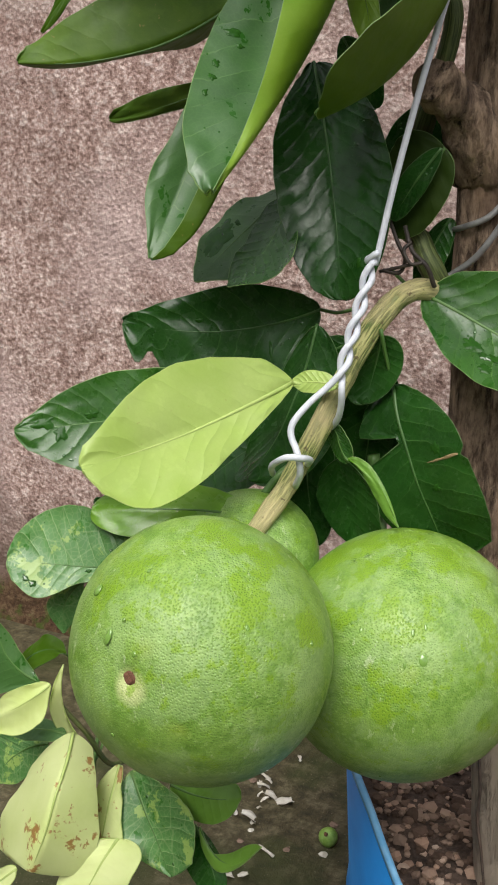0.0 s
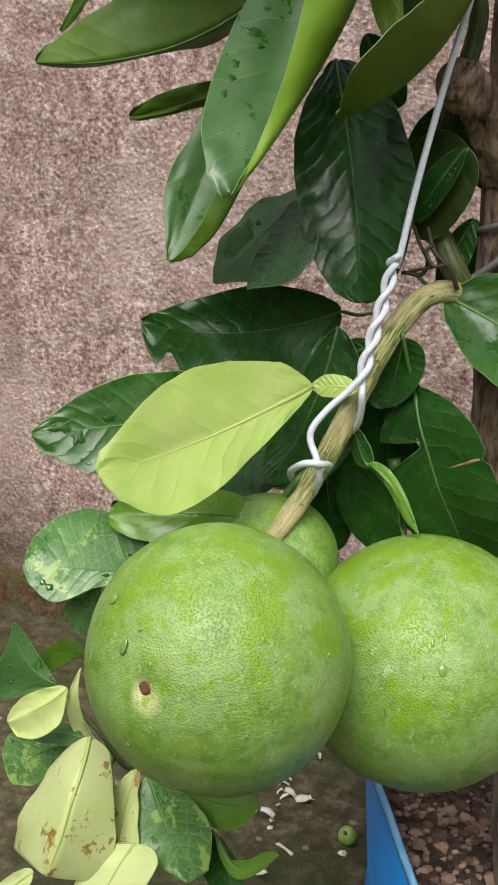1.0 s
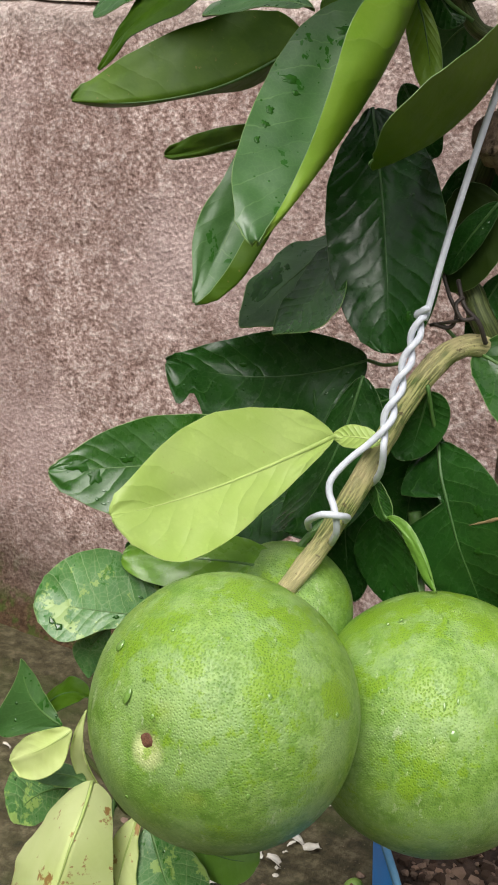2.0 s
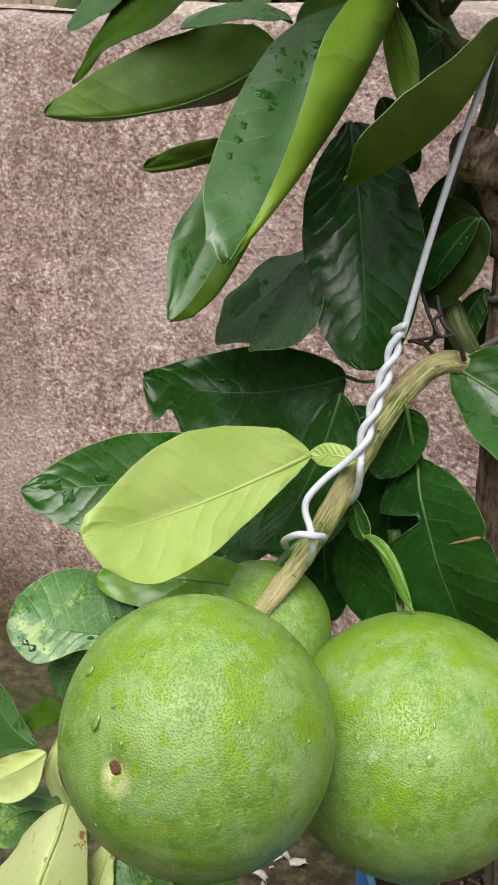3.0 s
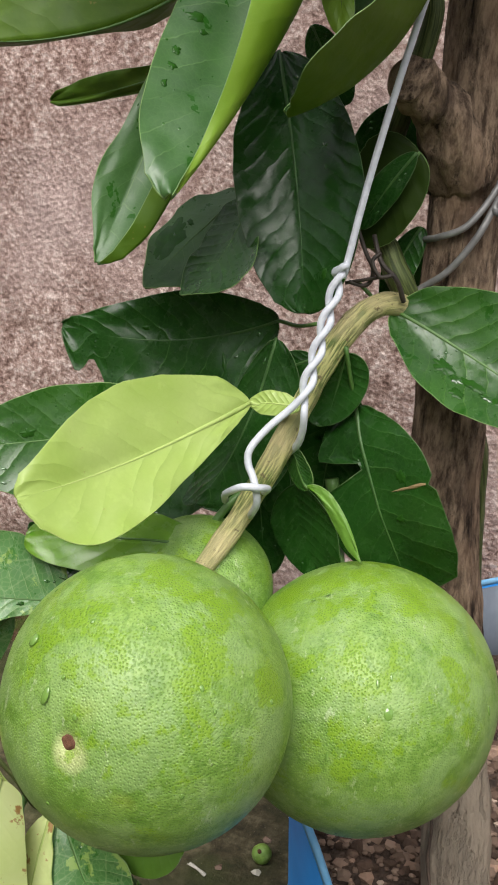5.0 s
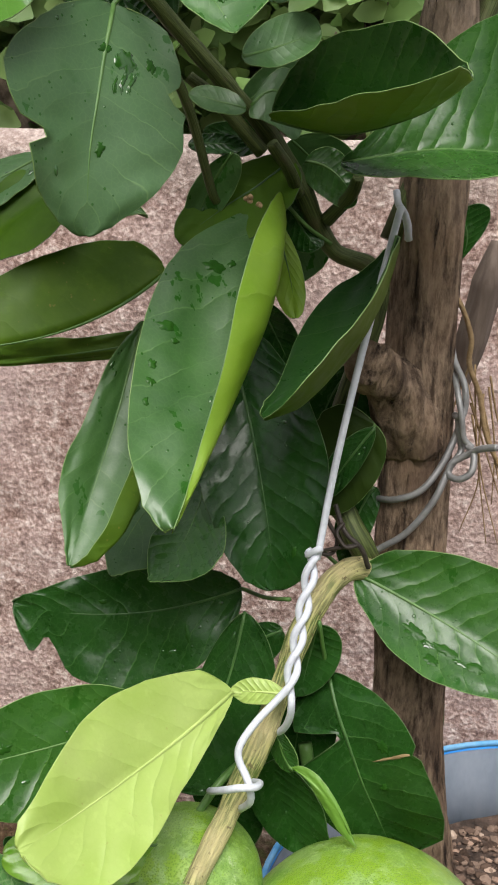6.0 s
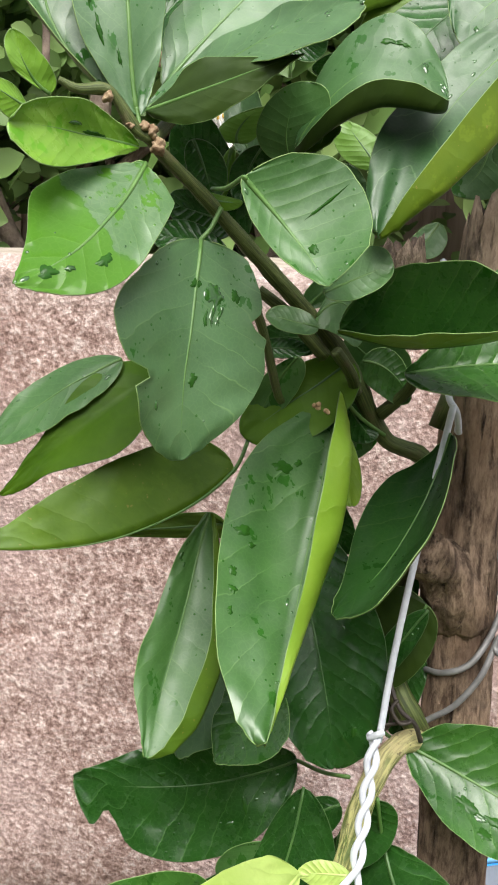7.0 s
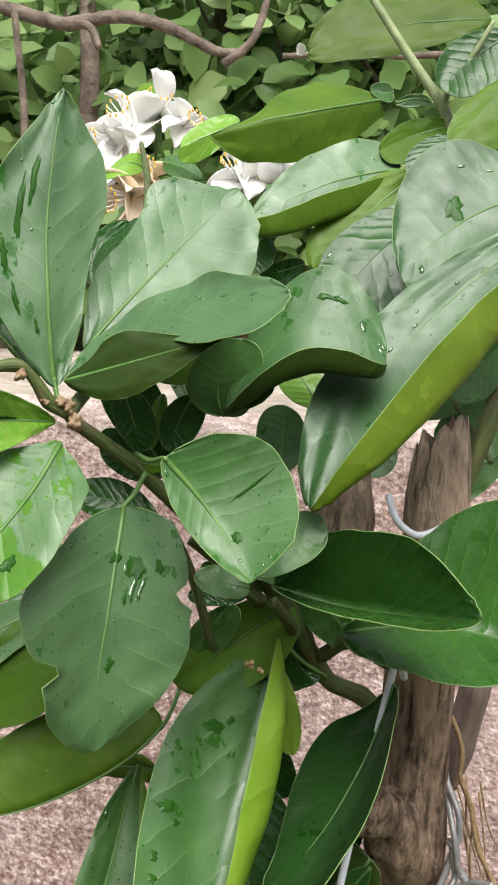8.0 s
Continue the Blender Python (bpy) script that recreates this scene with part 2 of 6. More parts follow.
TWIG = twig_bark()
PALE_TWIG = plain("pale_green_twig_bark", (0.16, 0.22, 0.09), (0.32, 0.37, 0.19), 0.55, 120, 0.4, 0.001)
WHITE_WIRE = plain("white_coated_wire", (0.52, 0.55, 0.62), (0.68, 0.71, 0.77), 0.38, 220, 0.15, 0.0003)
GREY_WIRE = plain("grey_galvanised_wire", (0.20, 0.20, 0.20), (0.33, 0.33, 0.33), 0.42, 160, 0.3, 0.0004, metal=0.35)
DARK_WIRE = plain("rusty_thin_wire", (0.02, 0.016, 0.014), (0.06, 0.045, 0.035), 0.6, 160, 0.3, 0.0004)
STRAW = plain("dry_straw", (0.20, 0.13, 0.06), (0.36, 0.25, 0.13), 0.8, 300, 0.4, 0.0005)
def petal_skin():
    m = Mat("white_petal", 0.5, 0.4)
    col = m.mix(m.noise(60), (0.93, 0.93, 0.90), (0.97, 0.97, 0.95))
    m.set("Base Color", col)
    m.translucent(0.22, col)
    return m.m


PETAL = petal_skin()
CREAM_PETAL = plain("cream_petal", (0.78, 0.60, 0.40), (0.90, 0.80, 0.64), 0.5, 50)
OLD_PETAL = plain("fallen_petal_skin", (0.62, 0.58, 0.48), (0.80, 0.78, 0.72), 0.55, 90)
STAMEN = plain("yellow_stamen", (0.70, 0.42, 0.05), (0.80, 0.55, 0.12), 0.6, 90)
BUD = plain("reddish_bud_scales", (0.16, 0.085, 0.045), (0.36, 0.27, 0.16), 0.7, 260, 0.6, 0.001)
SCAR = plain("brown_corky_scar", (0.09, 0.035, 0.018), (0.20, 0.09, 0.05), 0.8, 400, 0.6, 0.0008)


def branch_bark():
    m = Mat("ribbed_green_branch_bark", 0.55, 0.4)
    streak = m.noise(1.0, 5, 0.65, m.pos(26, 7, 1, "UV"))
    ridge = m.ramp(streak, (0.44, 0.0), (0.55, 1.0))
    col = m.mix(ridge, (0.10, 0.15, 0.028), (0.50, 0.49, 0.19))
    col = m.mix(m.ramp(m.noise(24, 3), (0.44, 0.0), (0.6, 0.75)), col, (0.55, 0.47, 0.25))
    col = m.mix(m.ramp(m.noise(220, 3), (0.62, 0.0), (0.68, 0.8)), col, (0.12, 0.09, 0.04))
    m.set("Base Color", col)
    m.bump(ridge, 0.6, 0.0012)
    m.bump(m.noise(90, 4), 0.5, 0.002)
    return m.m


BRANCH = branch_bark()


def post_bark():
    m = Mat("weathered_bark", 0.85, 0.25)
    v = m.pos(1, 1, 0.30)
    a, b = m.noise(230, 6, 0.72, v), m.noise(30, 4, 0.6)
    cr = m.noise(1.0, 5, 0.65, m.pos(110, 110, 18))
    knots = m.noise(1.0, 3, 0.5, m.pos(34, 34, 20))
    col = m.mix(m.ramp(a, (0.38, 0.0), (0.62, 1.0)), (0.085, 0.056, 0.038), (0.42, 0.305, 0.215))
    col = m.mix(m.ramp(b, (0.45, 0.0), (0.75, 0.7)), col, (0.40, 0.265, 0.175))
    col = m.mix(m.ramp(knots, (0.30, 0.6), (0.45, 0.0)), col, (0.06, 0.035, 0.025))
    col = m.mix(m.ramp(cr, (0.36, 0.95), (0.44, 0.0)), col, (0.03, 0.018, 0.013))
    sep = m.n.new("ShaderNodeSeparateXYZ")
    m.l.new(m.co.outputs["Object"], sep.inputs[0])
    dusty = m.math("ADD", sep.outputs[2], m.math("MULTIPLY", m.noise(24, 4), 0.12))
    col = m.mix(m.ramp(dusty, (0.38, 0.85), (0.46, 0.0)), col, (0.44, 0.375, 0.295))
    # The bark turns paler towards the top of the post.
    pale_upper = m.math("MULTIPLY", m.ramp(dusty, (0.84, 0.0), (0.93, 0.6)), a)
    col = m.mix(pale_upper, col, (0.62, 0.50, 0.40))
    m.set("Base Color", col)
    m.bump(m.ramp(cr, (0.30, 0.0), (0.48, 1.0)), 1.0, 0.006)
    m.bump(a, 1.0, 0.005)
    return m.m


BARK = post_bark()
GREY_WOOD = plain("grey_split_wood", (0.09, 0.065, 0.05), (0.22, 0.17, 0.14), 0.85, 60, 0.8, 0.002, stretch=(1.5, 1.5, 0.2))
END_GRAIN = plain("broken_dark_wood", (0.02, 0.014, 0.012), (0.16, 0.11, 0.08), 0.9, 110, 0.9, 0.003, stretch=(1, 1, 0.3))


def peel(name, seed, scar=None):
    """Green pomelo skin: oil glands, paler freckles, yellower shoulders and dry scratches."""
    m = Mat(name, 0.36, 0.5)
    mp = m.n.new("ShaderNodeMapping")
    mp.inputs["Location"].default_value = (seed, seed * 2.3, seed * 0.7)
    m.l.new(m.co.outputs["Object"], mp.inputs["Vector"])
    v = mp.outputs[0]
    glands = m.node("ShaderNodeTexVoronoi", Scale=640.0, Randomness=0.9)
    glands.voronoi_dimensions = "2D"
    m.l.new(m.co.outputs["UV"], glands.inputs["Vector"])
    uneven = m.math("MULTIPLY_ADD", m.noise(300, 2, 0.5, v), 0.22, -0.11)
    pores = m.ramp(m.math("ADD", glands.outputs["Distance"], uneven), (0.14, 0.0), (0.40, 1.0))
    cells = glands.outputs["Color"]
    cs = m.n.new("ShaderNodeSeparateColor")
    m.l.new(cells, cs.inputs[0])
    col = m.mix(m.ramp(m.noise(34, 5, 0.65, v), (0.32, 0.0), (0.72, 1.0)), (0.15, 0.30, 0.032), (0.255, 0.415, 0.085))
    col = m.mix(m.math("MULTIPLY", m.ramp(pores, (0.0, 1.0), (0.9, 0.0)), 0.34), col, (0.060, 0.175, 0.008))
    fine = m.ramp(m.noise(115, 5, 0.75, v), (0.40, 1.0), (0.54, 0.0))
    col = m.mix(m.math("MULTIPLY", fine, 0.62), col, (0.085, 0.205, 0.008))
    col = m.mix(m.math("MULTIPLY", m.ramp(cs.outputs[0], (0.84, 0.0), (0.9, 1.0)), 0.35), col, (0.34, 0.50, 0.14))
    sep = m.n.new("ShaderNodeSeparateXYZ")
    m.l.new(m.co.outputs["Object"], sep.inputs[0])
    shoulder = m.math("MULTIPLY", m.ramp(sep.outputs[2], (0.005, 0.0), (0.055, 1.0)), m.ramp(m.noise(75, 5, 0.7, v), (0.42, 0.0), (0.62, 1.0)))
    col = m.mix(m.math("MULTIPLY", shoulder, 0.35), col, (0.24, 0.39, 0.015))
    spots = m.ramp(m.voronoi(34, vec=v), (0.10, 1.0), (0.24, 0.0))
    spots = m.math("MULTIPLY", spots, m.ramp(m.noise(22, 2, 0.5, v), (0.55, 0.0), (0.7, 0.6)))
    col = m.mix(spots, col, (0.36, 0.46, 0.07))
    bloom = m.ramp(m.noise(42, 6, 0.72, v), (0.47, 0.0), (0.56, 1.0))
    col = m.mix(m.math("MULTIPLY", bloom, 0.28), col, (0.36, 0.50, 0.23))
    warp = m.n.new("ShaderNodeMapping")
    warp.inputs["Scale"].default_value = (1.0, 1.0, 0.45)
    warp.inputs["Rotation"].default_value = (0.5, 0.7, 0.2)
    m.l.new(v, warp.inputs["Vector"])
    scratch = m.ramp(m.noise(150, 4, 0.75, warp.outputs[0]), (0.62, 0.0), (0.67, 1.0))
    col = m.mix(m.math("MULTIPLY", scratch, 0.6), col, (0.42, 0.52, 0.28))
    if scar is not None:
        far = m.n.new("ShaderNodeVectorMath")
        far.operation = "DISTANCE"
        m.l.new(m.co.outputs["Object"], far.inputs[0])
        far.inputs[1].default_value = scar
        halo = m.math("ADD", far.outputs["Value"], m.math("MULTIPLY", m.noise(120, 3, 0.5, v), 0.004))
        col = m.mix(m.ramp(halo, (0.0065, 0.85), (0.0115, 0.0)), col, (0.60, 0.64, 0.30))
    wet = m.math("ADD", m.noise(48, 7, 0.74, v), m.math("MULTIPLY", m.ramp(sep.outputs[2], (0.0, 0.0), (0.06, 1.0)), 0.07))
    wet = m.ramp(wet, (0.555, 0.0), (0.60, 1.0))
    col = m.mix(m.math("MULTIPLY", wet, 0.75), col, m.mix(pores, (0.135, 0.268, 0.010), (0.210, 0.360, 0.020)))
    m.set("Base Color", col)
    m.set("Roughness", m.mix(wet, m.ramp(m.noise(70, 4, 0.6, v), (0.35, 0.46), (0.7, 0.58)), (0.30, 0.30, 0.30)))
    m.set("Specular IOR Level", m.ramp(wet, (0.0, 0.8), (1.0, 0.40)))
    m.bump(pores, 0.40, 0.0006)
    m.bump(m.noise(60, 3, 0.5, v), 0.4, 0.002)
    m.bump(scratch, 0.4, 0.0006)
    return m.m


WATER = Mat("water_bead", 0.05, 1.0)
WATER.set("Base Color", WATER.mix(WATER.noise(300), (0.13, 0.27, 0.035), (0.22, 0.38, 0.09)))
WATER = WATER.m
LEAF_WATER = Mat("rain_bead", 0.04, 1.0)
LEAF_WATER.set("Base Color", LEAF_WATER.mix(LEAF_WATER.noise(200), (0.015, 0.065, 0.010), (0.045, 0.13, 0.03)))
LEAF_WATER = LEAF_WATER.m


def water_film(name, rough, spec):
    m = Mat(name, rough, spec)
    m.set("Base Color", m.mix(m.noise(160), (0.010, 0.050, 0.006), (0.030, 0.105, 0.012)))
    m.bump(m.noise(420, 2), 0.25, 0.0006)
    return m.m


LEAF_FILM = water_film("rain_film", 0.22, 0.16)
LEAF_GLINT = water_film("deep_rain_film", 0.06, 0.8)


def wall_material():
    m = Mat("pink_roughcast_plaster", 0.9, 0.25)
    fine, mid = m.noise(165, 5, 0.72), m.noise(62, 5, 0.7)
    pits = m.voronoi(190, vec=None)
    grit = m.math("ADD", m.math("MULTIPLY", fine, 0.62), m.math("MULTIPLY", mid, 0.38))
    col = m.ramp(grit, (0.37, (0.13, 0.078, 0.066)), (0.46, (0.33, 0.22, 0.188)), (0.53, (0.53, 0.395, 0.355)), (0.61, (0.77, 0.66, 0.62)))
    streak = m.noise(1.0, 4, 0.6, m.pos(9, 9, 1.1))
    col = m.mix(m.ramp(streak, (0.46, 0.0), (0.72, 0.65)), col, (0.21, 0.125, 0.105))
    col = m.mix(m.ramp(m.noise(4.2, 4, 0.6), (0.47, 0.0), (0.68, 0.5)), col, (0.64, 0.50, 0.48))
    sep = m.n.new("ShaderNodeSeparateXYZ")
    m.l.new(m.co.outputs["Object"], sep.inputs[0])
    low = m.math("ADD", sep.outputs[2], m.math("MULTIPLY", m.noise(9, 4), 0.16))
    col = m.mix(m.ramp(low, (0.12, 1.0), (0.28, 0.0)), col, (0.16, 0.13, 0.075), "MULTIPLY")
    moss = m.math("MULTIPLY", m.ramp(low, (0.10, 1.0), (0.20, 0.0)), m.ramp(m.noise(38, 4, 0.6), (0.5, 0.0), (0.6, 0.8)))
    col = m.mix(moss, col, (0.045, 0.075, 0.010))
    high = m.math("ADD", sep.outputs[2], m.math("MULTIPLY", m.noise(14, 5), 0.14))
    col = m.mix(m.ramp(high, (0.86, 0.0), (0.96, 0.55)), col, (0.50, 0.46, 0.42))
    m.set("Base Color", col)
    m.bump(grit, 0.8, 0.006)
    m.bump(pits, 0.4, 0.004)
    return m.m


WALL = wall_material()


def ground_material():
    m = Mat("mossy_wet_concrete", 0.7, 0.4)
    g = m.noise(55, 7, 0.75)
    col = m.ramp(g, (0.36, (0.026, 0.023, 0.010)), (0.5, (0.082, 0.070, 0.034)), (0.62, (0.18, 0.155, 0.092)))
    col = m.mix(m.ramp(m.noise(6, 4, 0.6), (0.46, 0.0), (0.62, 0.85)), col, (0.040, 0.060, 0.010))
    col = m.mix(m.math("MULTIPLY", m.ramp(m.noise(2.2, 3), (0.45, 0.0), (0.6, 1.0)), 0.5), col, (0.022, 0.018, 0.010))
    col = m.mix(m.ramp(m.voronoi(160), (0.06, 0.8), (0.12, 0.0)), col, (0.26, 0.22, 0.16))
    m.set("Base Color", col)
    m.set("Roughness", m.ramp(m.noise(5, 3), (0.4, 0.45), (0.65, 0.85)))
    m.bump(g, 0.8, 0.006)
    return m.m


GROUND = ground_material()
PLASTER = plain("old_cream_plaster", (0.30, 0.26, 0.21), (0.42, 0.37, 0.31), 0.9, 6, 0.5, 0.004)
TERRACE = plain("sandy_terrace_earth", (0.30, 0.25, 0.20), (0.52, 0.46, 0.39), 0.95, 25, 0.9, 0.01)
SOIL = plain("dark_crumbly_soil", (0.022, 0.014, 0.010), (0.15, 0.10, 0.075), 0.95, 60, 1.0, 0.008)


def clod_material():
    m = Mat("soil_clods", 0.92, 0.25)
    rnd = m.n.new("ShaderNodeNewGeometry").outputs["Random Per Island"]
    col = m.ramp(rnd, (0.0, (0.018, 0.011, 0.008)), (0.35, (0.16, 0.105, 0.078)), (0.75, (0.36, 0.26, 0.20)), (0.92, (0.50, 0.33, 0.24)), (1.0, (0.72, 0.58, 0.47)))
    m.set("Base Color", m.mix(0.3, col, m.mix(m.noise(300, 4), (0.02, 0.013, 0.01), (0.20, 0.13, 0.09))))
    m.bump(m.noise(260, 4), 0.8, 0.002)
    return m.m


CLOD = clod_material()
BLUE = plain("blue_drum_plastic", (0.008, 0.20, 0.62), (0.018, 0.27, 0.74), 0.36, 16, 0.2, 0.001)
BLUE_RIM = plain("pale_blue_rim_plastic", (0.06, 0.32, 0.66), (0.26, 0.52, 0.76), 0.5, 60, 0.3, 0.001)
DUSTY_BLUE = plain("dusty_blue_drum_inside", (0.10, 0.13, 0.17), (0.20, 0.23, 0.28), 0.7, 22, 0.3, 0.001, stretch=(1, 1, 0.5))


def shrub_material():
    m = Mat("shrub_leaf", 0.5, 0.4)
    rnd = m.n.new("ShaderNodeNewGeometry").outputs["Random Per Island"]
    col = m.ramp(rnd, (0.0, (0.075, 0.145, 0.034)), (0.5, (0.155, 0.265, 0.075)), (0.85, (0.22, 0.34, 0.11)), (1.0, (0.31, 0.43, 0.16)))
    m.set("Base Color", col)
    m.translucent(0.35, col)
    return m.m


SHRUB = shrub_material()
SHRUB_BARK = plain("greyish_shrub_bark", (0.07, 0.05, 0.038), (0.24, 0.19, 0.15), 0.85, 35, 1.0, 0.006)
FENCE = plain("old_fence_boards", (0.16, 0.12, 0.09), (0.36, 0.28, 0.22), 0.9, 9, 0.6, 0.004, stretch=(3, 3, 0.3))


# ---- builders ----
def V(p):
    return Vector(p)


def mesh_object(name, verts, faces, mats, parent=None, label="", mat_ids=None, uvs=None, smooth=True):
    me = bpy.data.meshes.new(name)
    me.from_pydata([tuple(v) for v in verts], [], faces)
    for mt in mats:
        me.materials.append(mt)
    if mat_ids is not None:
        me.polygons.foreach_set("material_index", mat_ids)
    if smooth:
        me.polygons.foreach_set("use_smooth", [True] * len(me.polygons))
    if uvs is not None:
        layer = me.uv_layers.new(name="UVMap")
        idx = np.empty(len(me.loops), dtype=np.int32)
        me.loops.foreach_get("vertex_index", idx)
        layer.data.foreach_set("uv", np.asarray(uvs, dtype=np.float32)[idx].ravel())
    me.update()
    ob = new(name, me)
    if parent is not None:
        ob.parent = parent
        ob.matrix_parent_inverse = root_matrix(parent).inverted()
    if label:
        tagged(ob, label)
    return ob


def root_matrix(ob):
    m = ob.matrix_basis.copy()
    while ob.parent:
        m = ob.parent.matrix_basis @ ob.matrix_parent_inverse @ m
        ob = ob.parent
    return m


def part(name, bm, material, parent, label=""):
    me = bpy.data.meshes.new(name)
    bm.to_mesh(me)
    bm.free()
    me.materials.append(material)
    me.polygons.foreach_set("use_smooth", [True] * len(me.polygons))
    ob = new(name, me)
    if parent is not None:
        ob.parent = parent
        ob.matrix_parent_inverse = root_matrix(parent).inverted()
    if label:
        tagged(ob, label)
    return ob


def thing(name, place, label, category, group="", kind=""):
    ob = new(name)
    ob.location = place
    ob.empty_display_size = 0.02
    return tagged(ob, label, category, group, kind)


def spline(points, steps=8):
    """A smooth line through a few points (Catmull-Rom)."""
    p = [np.array(q, float) for q in points]
    p = [2 * p[0] - p[1]] + p + [2 * p[-1] - p[-2]]
    out = []
    for i in range(1, len(p) - 2):
        for k in range(steps):
            t = k / steps
            a, b, c, d = p[i - 1], p[i], p[i + 1], p[i + 2]
            out.append(0.5 * ((2 * b) + (c - a) * t + (2 * a - 5 * b + 4 * c - d) * t * t + (3 * b - a - 3 * c + d) * t**3))
    out.append(p[-2])
    return np.array(out)


def sweep(line, radii, sides=10, rough=0.0, seed=0, flat=1.0):
    """Vertices, faces and u, v of a round tube along a line; rough makes knotty, uneven sides."""
    line = np.asarray(line, float)
    n = len(line)
    radii = np.interp(np.linspace(0, 1, n), np.linspace(0, 1, len(radii)), radii)
    tang = np.gradient(line, axis=0)
    tang /= np.linalg.norm(tang, axis=1)[:, None] + 1e-12
    ref = np.array([0.0, 0.0, 1.0]) if abs(tang[0][2]) < 0.9 else np.array([1.0, 0.0, 0.0])
    u = np.cross(tang[0], ref)
    u /= np.linalg.norm(u)
    verts, uvs, run = [], [], 0.0
    for i in range(n):
        u = u - tang[i] * (u @ tang[i])
        u /= np.linalg.norm(u)
        v = np.cross(tang[i], u)
        if i:
            run += np.linalg.norm(line[i] - line[i - 1])
        for k in range(sides):
            a = 2 * math.pi * k / sides
            r = radii[i]
            if rough:
                q = line[i] + (u * math.cos(a) + v * math.sin(a)) * r
                r *= 1 + rough * noise.noise((q[0] * 60 + seed, q[1] * 60, q[2] * 14)) + 0.6 * rough * noise.noise((q[0] * 160, q[1] * 160 + seed, q[2] * 30))
            verts.append(line[i] + u * math.cos(a) * r + v * math.sin(a) * r * flat)
            uvs.append((k / sides, run * 8))
    faces = [(i * sides + k, i * sides + (k + 1) % sides, (i + 1) * sides + (k + 1) % sides, (i + 1) * sides + k) for i in range(n - 1) for k in range(sides)]
    faces.append(tuple(range(sides))[::-1])
    faces.append(tuple(range((n - 1) * sides, n * sides)))
    return verts, faces, uvs


def rod(name, points, radii, mat, parent=None, label="", sides=10, steps=8, rough=0.0, seed=0, flat=1.0):
    v, f, uv = sweep(spline(points, steps), radii, sides, rough, seed, flat)
    return mesh_object(name, v, f, [mat], parent, label, uvs=uv)


leaf_count = 0


def leaf(tree_part, base, mid, tip, a, b, kind, p=0.55, q=0.65, fold_a=None, fold_b=None, bite=None, wave=0.012, camber=0.10, stalk=None, rib=1.0, name="leaf", label="", nick=0.0, beads=1.0, wa=None, wb=None, pools=()):
    """A leaf with two skins. mid: the midrib's middle; a, b: its margins where it is widest, so that a x b looks out of the upper skin.
    fold: where a margin that curls over has its outermost bend. bite: for each notch its side, place along the leaf, half width and depth.
    wa, wb: how wide each half is along the leaf, as parts of its width at 0.45, where a and b then lie.
    pools: films of rain water, each with its place along and across the blade and its half length and half width;
    a fifth value of 1 makes the film deep and mirror-like, of 2 a dry torn edge."""
    global leaf_count
    leaf_count += 1
    seed = leaf_count * 1.7
    base, mid, tip, a, b = (np.array(x, float) for x in (base, mid, tip, a, b))
    um = p / (p + q)
    top = um**p * (1 - um) ** q
    length = np.linalg.norm(tip - base)

    def along(u):
        c = 2 * mid - 0.5 * (base + tip)
        return (1 - u) ** 2 * base + 2 * u * (1 - u) * c + u * u * tip

    stations = (0.0, 0.06, 0.16, 0.3, 0.45, 0.6, 0.75, 0.87, 0.95, 1.0)

    def width(u, side):
        own = wa if side < 0 else wb
        if own is None:
            return max(u**p * (1 - u) ** q / top, 0.015)
        own = (0.02, *own, 0.0)
        if u < 0.06:
            return max(own[1] * math.sqrt(u / 0.06), 0.02)
        if u > 0.95:
            return max(own[8] * math.sqrt((1 - u) / 0.05), 0.006)
        soft = [np.interp(min(0.95, max(0.06, u + d)), stations, own) for d in (-0.05, -0.025, 0, 0.025, 0.05)]
        return sum(soft) / 5

    at_a, at_b = um if wa is None else 0.45, um if wb is None else 0.45
    ea, eb = a - along(at_a), b - along(at_b)
    across = (eb - ea) if fold_a is None and fold_b is None else (-ea if fold_b is not None else eb)
    up = np.cross(across, tip - base)
    up /= np.linalg.norm(up)
    nu, ns = 40, 8
    us = 0.5 - 0.5 * np.cos(np.linspace(0.03, 1, nu) * math.pi)
    us[0], us[-1] = 0.004, 0.997
    cols = np.linspace(-1, 1, 2 * ns + 1)
    grid = np.zeros((nu, len(cols), 3))
    for i, u in enumerate(us):
        c = along(u)
        for j, s in enumerate(cols):
            e, fo, side = (ea, fold_a, -1) if s < 0 else (eb, fold_b, 1)
            s1, w1 = abs(s), width(u, side)
            for bs, bu, bw, bd in bite or ():
                if side == bs:
                    ragged = 1 + 0.12 * noise.noise((u * 22, seed, 0))
                    w1 *= 1 - min(0.97, bd * ragged) * math.exp(-(abs((u - bu) / bw) ** 2.6))
            w1 *= 1 + 0.025 * noise.noise((u * 9, seed, side * 5.0)) + nick * noise.noise((u * 26, seed + 3, side * 5.0))
            if fo is None:
                off = e * s1 + up * camber * np.linalg.norm(e) * (s1 * s1 - s1 * 0.4)
            else:
                cc = 2 * (np.array(fo, float) - along(at_a if side < 0 else at_b)) - 0.5 * e
                off = 2 * s1 * (1 - s1) * cc + s1 * s1 * e
            ripple = wave * length * math.sin(u * 13 + seed + side) * s1 * s1 * 0.5
            ripple += 0.018 * length * noise.noise((u * 3.5 + seed, s * 1.4, seed)) + 0.006 * length * noise.noise((u * 10 + seed, s * 3.5, seed + 4)) * (0.3 + 2.2 * s1)
            grid[i, j] = c + off * w1 + up * ripple
    du, dv = np.gradient(grid, axis=0), np.gradient(grid, axis=1)
    nrm = np.cross(dv, du)
    size = np.linalg.norm(nrm, axis=2, keepdims=True)
